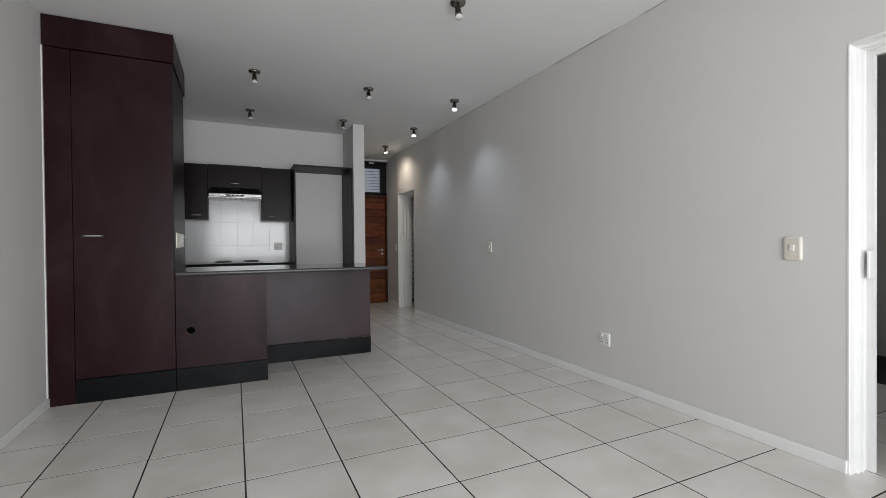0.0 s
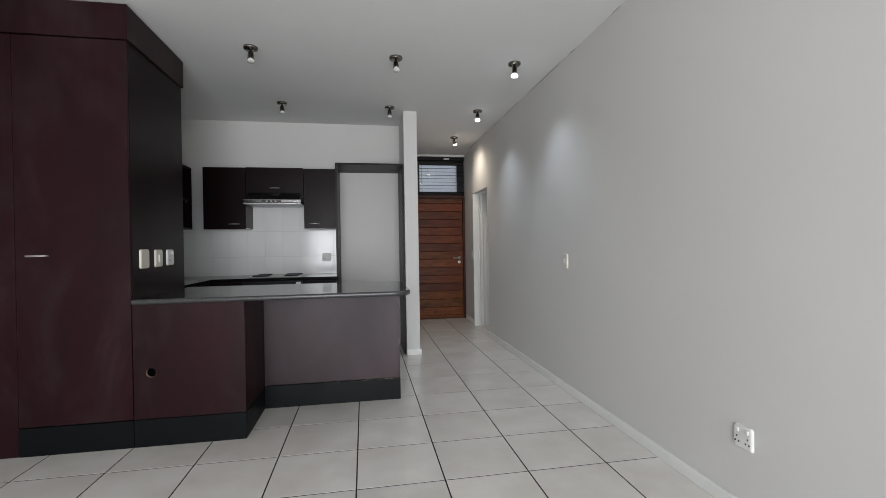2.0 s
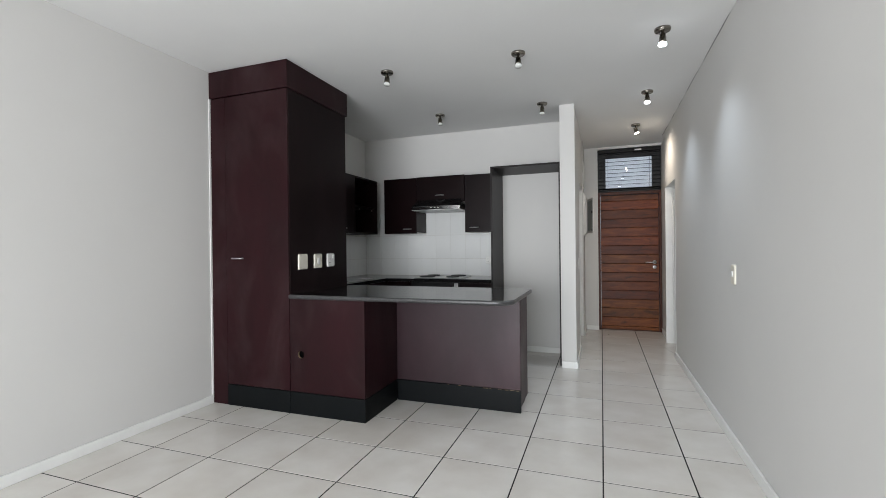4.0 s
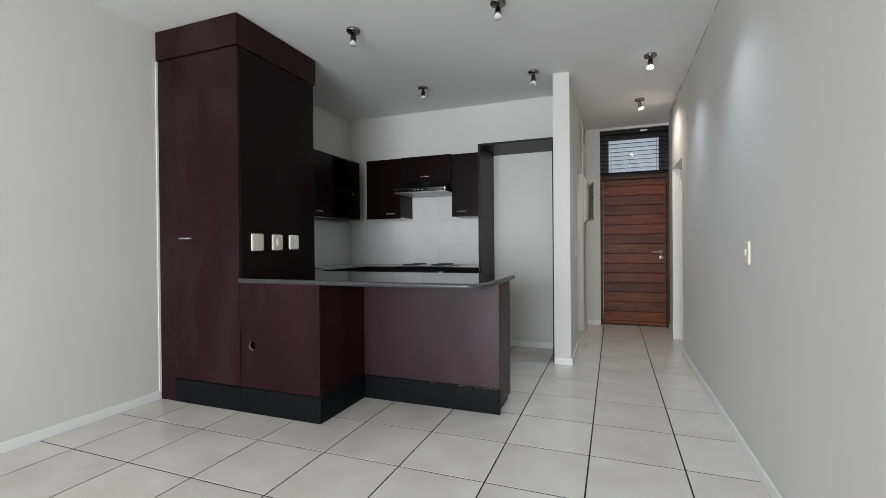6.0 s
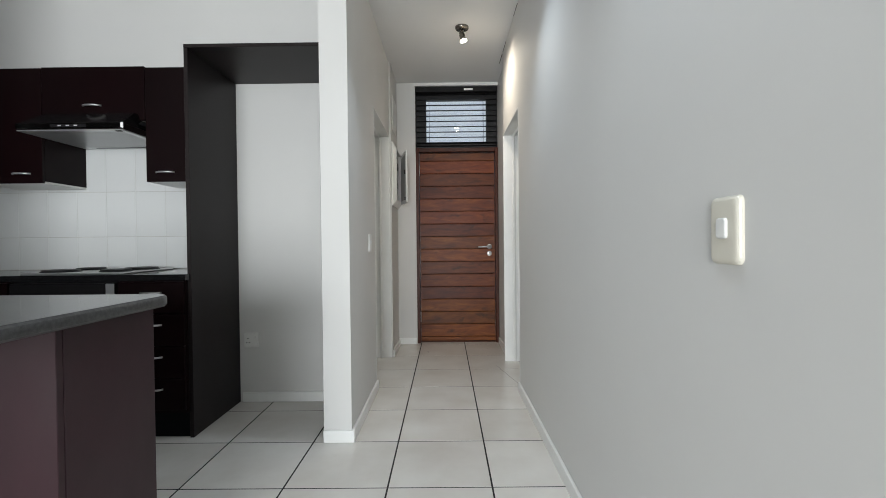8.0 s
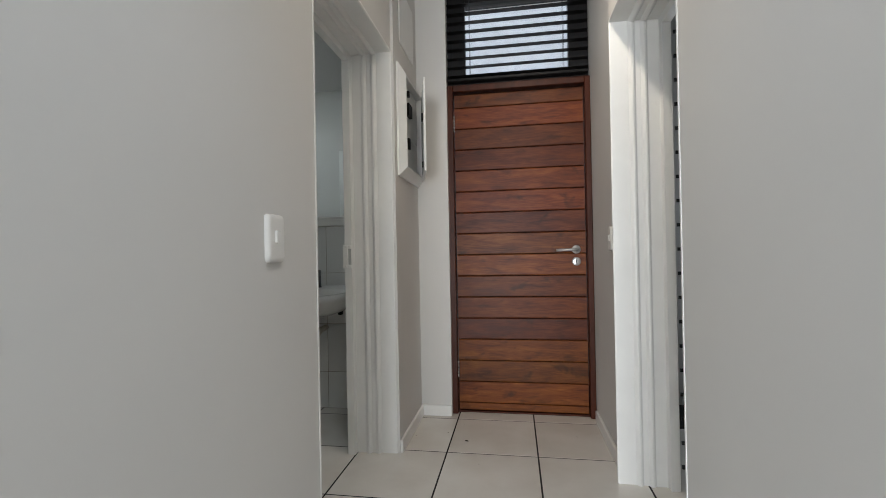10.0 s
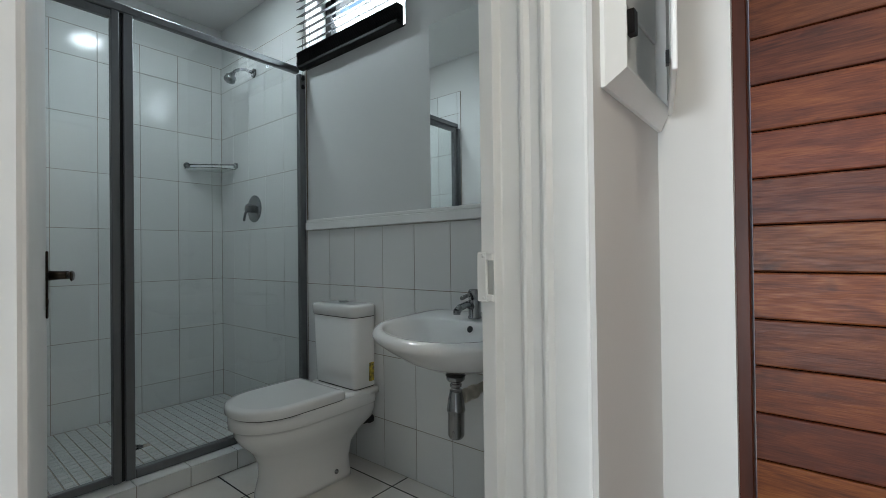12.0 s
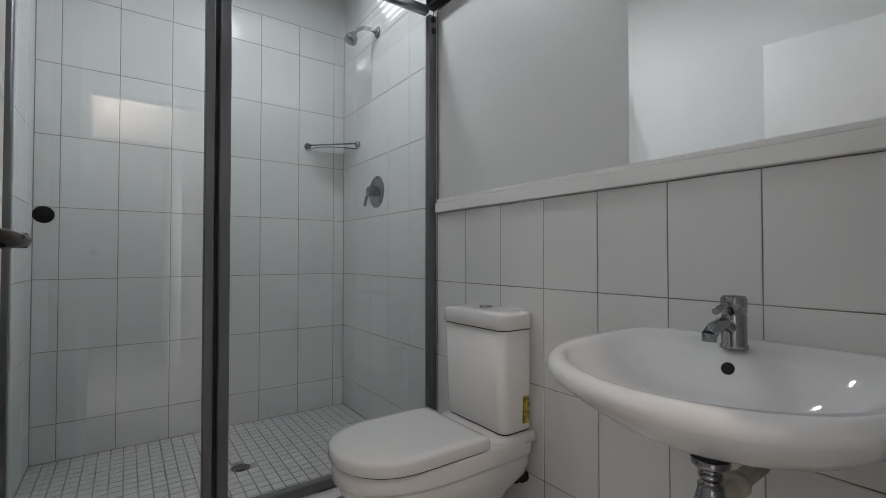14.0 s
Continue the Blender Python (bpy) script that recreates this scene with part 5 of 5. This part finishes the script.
tube(_bm, [(BCX, 7.602, .845), (BCX, 7.557, .858), (BCX, 7.517, .850), (BCX, 7.497, .838)], .0135, 14)
lathe(_bm, (BCX, 7.499, .842), (0, -.1, -1), [(0, .014), (.016, .0135), (.0165, 0)], 14)
part("spout", _bm, M_CHROME, tap)
part("lever", tube(bmesh.new(), [(BCX, 7.602, .893), (BCX, 7.572, .893), (BCX, 7.527, .884)], .0075, 10), M_CHROME, tap)
trap = thing("bottle_trap", (BCX + .012, 7.47, .46), "chrome bottle trap with aged plastic waste pipe", "trap")
_bm = bmesh.new()
lathe(_bm, (BCX + .012, 7.47, .612), (0, 0, -1), [(0, .034), (.014, .034), (.020, .029), (.0205, .018), (.03, .018), (.031, .022), (.040, .022), (.041, .017), (.052, .017), (.053, .023), (.064, .023), (.066, .024), (.085, .029), (.118, .033), (.122, .034), (.128, .034), (.130, .031), (.215, .030), (.226, .024), (.228, 0)], 24)
part("bottle", _bm, M_CHROME, trap)
_bm = bmesh.new()
lathe(_bm, (BCX + .012, 7.47, .630), (0, 0, -1), [(0, .030), (.017, .037), (.018, .037), (.018, 0)], 20)
part("gasket", _bm, M_RUBBER, trap, "black rubber gasket under the basin")
part("outlet_pipe", tube(bmesh.new(), [(BCX + .012, 7.475, .523), (BCX + .012, 7.56, .525), (BCX + .012, YW - .001, .530)], .019, 14), M_PIPE, trap, "aged cream plastic pipe")
_bm = bmesh.new()
lathe(_bm, (BCX + .012, 7.505, .524), (0, 1, 0), [(0, .025), (.03, .026), (.032, .021), (.06, .021), (.062, .026), (.085, .026), (.086, 0)], 18)
part("coupling", _bm, M_PIPE, trap)
for x in (BCX - .10, BCX + .12):
    part("bracket_bolt", boxes((x - .012, x + .012, YW - .03, YW - .0005, .615, .64), bev=.003), M_RUBBER, basin)

# flush round ceiling light over the shower side of the bathroom
LX, LY = -3.09, 7.115
cl = thing("ceiling_light", (LX, LY, H), "lit flush round opal ceiling light in the bathroom", "ceiling light")
_bm = bmesh.new()
lathe(_bm, (LX, LY, H), (0, 0, -1), [(0, .112), (.004, .112), (.006, .106), (.006, 0)], 32)
part("trim_ring", _bm, M_TRIM, cl)
_bm = bmesh.new()
lathe(_bm, (LX, LY, H - .0062), (0, 0, -1), [(0, .094), (.002, .092), (.0035, .06), (.004, 0)], 32)
part("diffuser", _bm, M_OPAL, cl, "glowing opal disc")
ld = bpy.data.lights.new("bath_lamp", 'AREA')
ld.shape, ld.size, ld.energy, ld.color = 'DISK', .18, 2.1, (.86, .97, 1.0)
lo = new("bath_lamp", ld)
lo.matrix_world = look((LX, LY, H - .0125), (LX, LY, 0))

# towel ring holder on the tiles beyond the basin
tr = thing("towel_holder", (-1.37, YT, 1.06), "small chrome towel holder fixed to white tiles", "towel holder")
_bm = bmesh.new()
lathe(_bm, (-1.37, YT, 1.075), (0, -1, 0), [(0, .022), (.006, .022), (.009, .017), (.011, .009), (.05, .009), (.052, 0)], 18)
part("wall_mount", _bm, M_CHROME, tr)
_bm = bmesh.new()
lathe(_bm, (-1.432, YT - .045, 1.062), (1, 0, 0), [(0, .002), (.012, .009), (.016, .014), (.02, .014), (.022, .012), (.12, .012), (.122, .014), (.128, .013), (.14, .002)], 18)
part("cross_bar", _bm, M_CHROME, tr)


# ---- tiles, last ----
def tile_mesh(name, w, h, t, bev, material, plane):
    """A tile centred on its front face, with an eased front edge."""
    bm = bmesh.new()
    a, b = w / 2, h / 2
    def P(u, v, d):
        return Vector((u, v, -d)) if plane == "z" else Vector((u, d, v)) if plane == "-y" else Vector((u, -d, v)) if plane == "+y" else Vector((-d, u, v)) if plane == "+x" else Vector((d, u, v))
    loft(bm, [[P(-a, -b, t), P(a, -b, t), P(a, b, t), P(-a, b, t)], [P(-a, -b, bev), P(a, -b, bev), P(a, b, bev), P(-a, b, bev)],
              [P(-a + bev, -b + bev, 0), P(a - bev, -b + bev, 0), P(a - bev, b - bev, 0), P(-a + bev, b - bev, 0)]])
    for f in bm.faces:
        f.smooth = False
    return mesh_of(name, bm, material)


_cache = {}


def lay(parent, name, material, plane, u0, u1, v0, v1, depth, t=.007, bev=.0012):
    key = (name, plane, round(u1 - u0, 4), round(v1 - v0, 4), material.name)
    if key not in _cache:
        _cache[key] = tile_mesh(name, u1 - u0, v1 - v0, t, bev, material, plane)
    ob = new(name, _cache[key])
    u, v = (u0 + u1) / 2, (v0 + v1) / 2
    p = Vector((u, v, depth)) if plane == "z" else Vector((u, depth, v)) if plane in ("-y", "+y") else Vector((depth, u, v))
    ob.parent = parent
    ob.location = p - Vector(parent["base"])
    return ob


def grid(lo, hi, phase, pitch):
    k = math.floor((lo - phase) / pitch)
    out = []
    while phase + k * pitch < hi - 1e-6:
        a, b = max(phase + k * pitch, lo), min(phase + (k + 1) * pitch, hi)
        if b - a > .012:
            out.append((a, b))
        k += 1
    return out


J = .0039
for x0, x1, y0, y1 in ((XL, .134, YBACK, GY + 2 * PY), (-2.9, .134, GY + 2 * PY, 7.74), (.134, 1.9, -1.5, 1.6), (.134, 1.2, 5.6, 7.6)):
    for a, b in grid(x0, x1, GX, PX):
        for c, d in grid(y0, y1, GY, PY):
            lay(floor, "floor_tile", M_FLOOR, "z", a + J, b - J, c + J, d - J, 0.0, .004, .0008)

# kitchen splashback tiles: upright tiles on the back wall and the side wall
splash = solid("splashback", boxes((XL + .0082, -1.923, YK - .0080, YK - .0005, .901, 1.70), (XL + .0005, XL + .0080, TY1 + .005, YK - .006, .901, UZ0 - .002)), M_KGROUT,
               "pale grout bed behind white kitchen tiles", "splashback")
JT = .0014
for a, b in grid(XL + .008, -1.924, -1.985, .1975):
    for c, d in ((.902, 1.117), (1.117, 1.417), (1.417, 1.715)):
        lay(splash, "wall_tile", M_WTILE, "-y", a + JT * .5, b - JT * .5, c + JT, d - JT, YK - .0095, .005)
for a, b in grid(TY1 + .006, YK - .011, 5.98, .1975):
    for c, d in ((.902, 1.117), (1.117, 1.417)):
        lay(splash, "wall_tile", M_WTILE, "+x", a + JT * .5, b - JT * .5, c + JT, d - JT, XL + .0095, .004)

# bathroom wall tiles
bt = solid("bath_tiling", boxes((-2.915, -1.262, YB1 - .0068, YB1 - .0005, 0, 1.194), (XS + .005, -2.916, YB1 - .0068, YB1 - .0005, SF, 2.432),
           (XS + .0005, XS + .0068, YB0 + .005, YB1 - .005, SF, 2.432), (XS + .005, -2.915, YB0 + .0005, YB0 + .0068, SF, 2.432)), M_LGROUT,
           "grout bed of the white bathroom wall tiles", "tiling")
ROWS = [(SF, .555), (.555, .890), (.890, 1.228), (1.228, 1.567), (1.567, 1.906), (1.906, 2.246), (2.246, 2.43)]
ROWS = [(SF, .218)] + [(.218, .555)] + ROWS[1:]
for a, b in grid(-2.914, -1.262, -2.281, .2135):
    for c, d in ((0, .238), (.238, .553), (.553, .887), (.887, 1.194)):
        lay(bt, "wall_tile", M_WTILE, "-y", a + JT, b - JT, c + JT, d - JT, YB1 - .0085, .005)
for a, b in grid(XS + .008, -2.917, -3.166, .2145):
    for c, d in ROWS:
        lay(bt, "wall_tile", M_WTILE, "-y", a + JT, b - JT, c + JT, d - JT, YB1 - .0085, .005)
        lay(bt, "wall_tile", M_WTILE, "+y", a + JT, b - JT, c + JT, d - JT, YB0 + .0085, .005)
for a, b in grid(YB0 + .009, YB1 - .009, 6.516, .224):
    for c, d in ROWS:
        lay(bt, "wall_tile", M_WTILE, "+x", a + JT, b - JT, c + JT, d - JT, XS + .0085, .005)
# kerb tiles
for a, b in grid(YB0, YB1 - .009, 6.61, .2135):
    lay(kerb, "kerb_tile", M_WTILE, "+x", a + JT, b - JT, .003, KZ - .007, -2.847, .004)
    lay(kerb, "kerb_tile", M_WTILE, "z", XG - .04, -2.8465, a + JT, b - JT, KZ, .005)
# mosaic: the stretch nearest the screen piece by piece, the rest joined
MP = .050
_bm = bmesh.new()
for a, b in grid(XS + .009, XG - .046, -2.99, MP):
    for c, d in grid(YB0 + .009, YB1 - .009, 6.2, MP):
        if math.hypot((a + b) / 2 + 3.42, (c + d) / 2 - 6.98) < .05:
            continue
        if a > -3.46:
            lay(tray, "mosaic_tile", M_MOSAIC, "z", a + .0028, b - .0028, c + .0028, d - .0028, SF + .001, .003, .0008)
        else:
            box(_bm, a + .0028, b - .0028, c + .0028, d - .0028, SF - .002, SF + .001)
far = part("mosaic_tiles", _bm, M_MOSAIC, tray)
far["kind"] = "stuff"
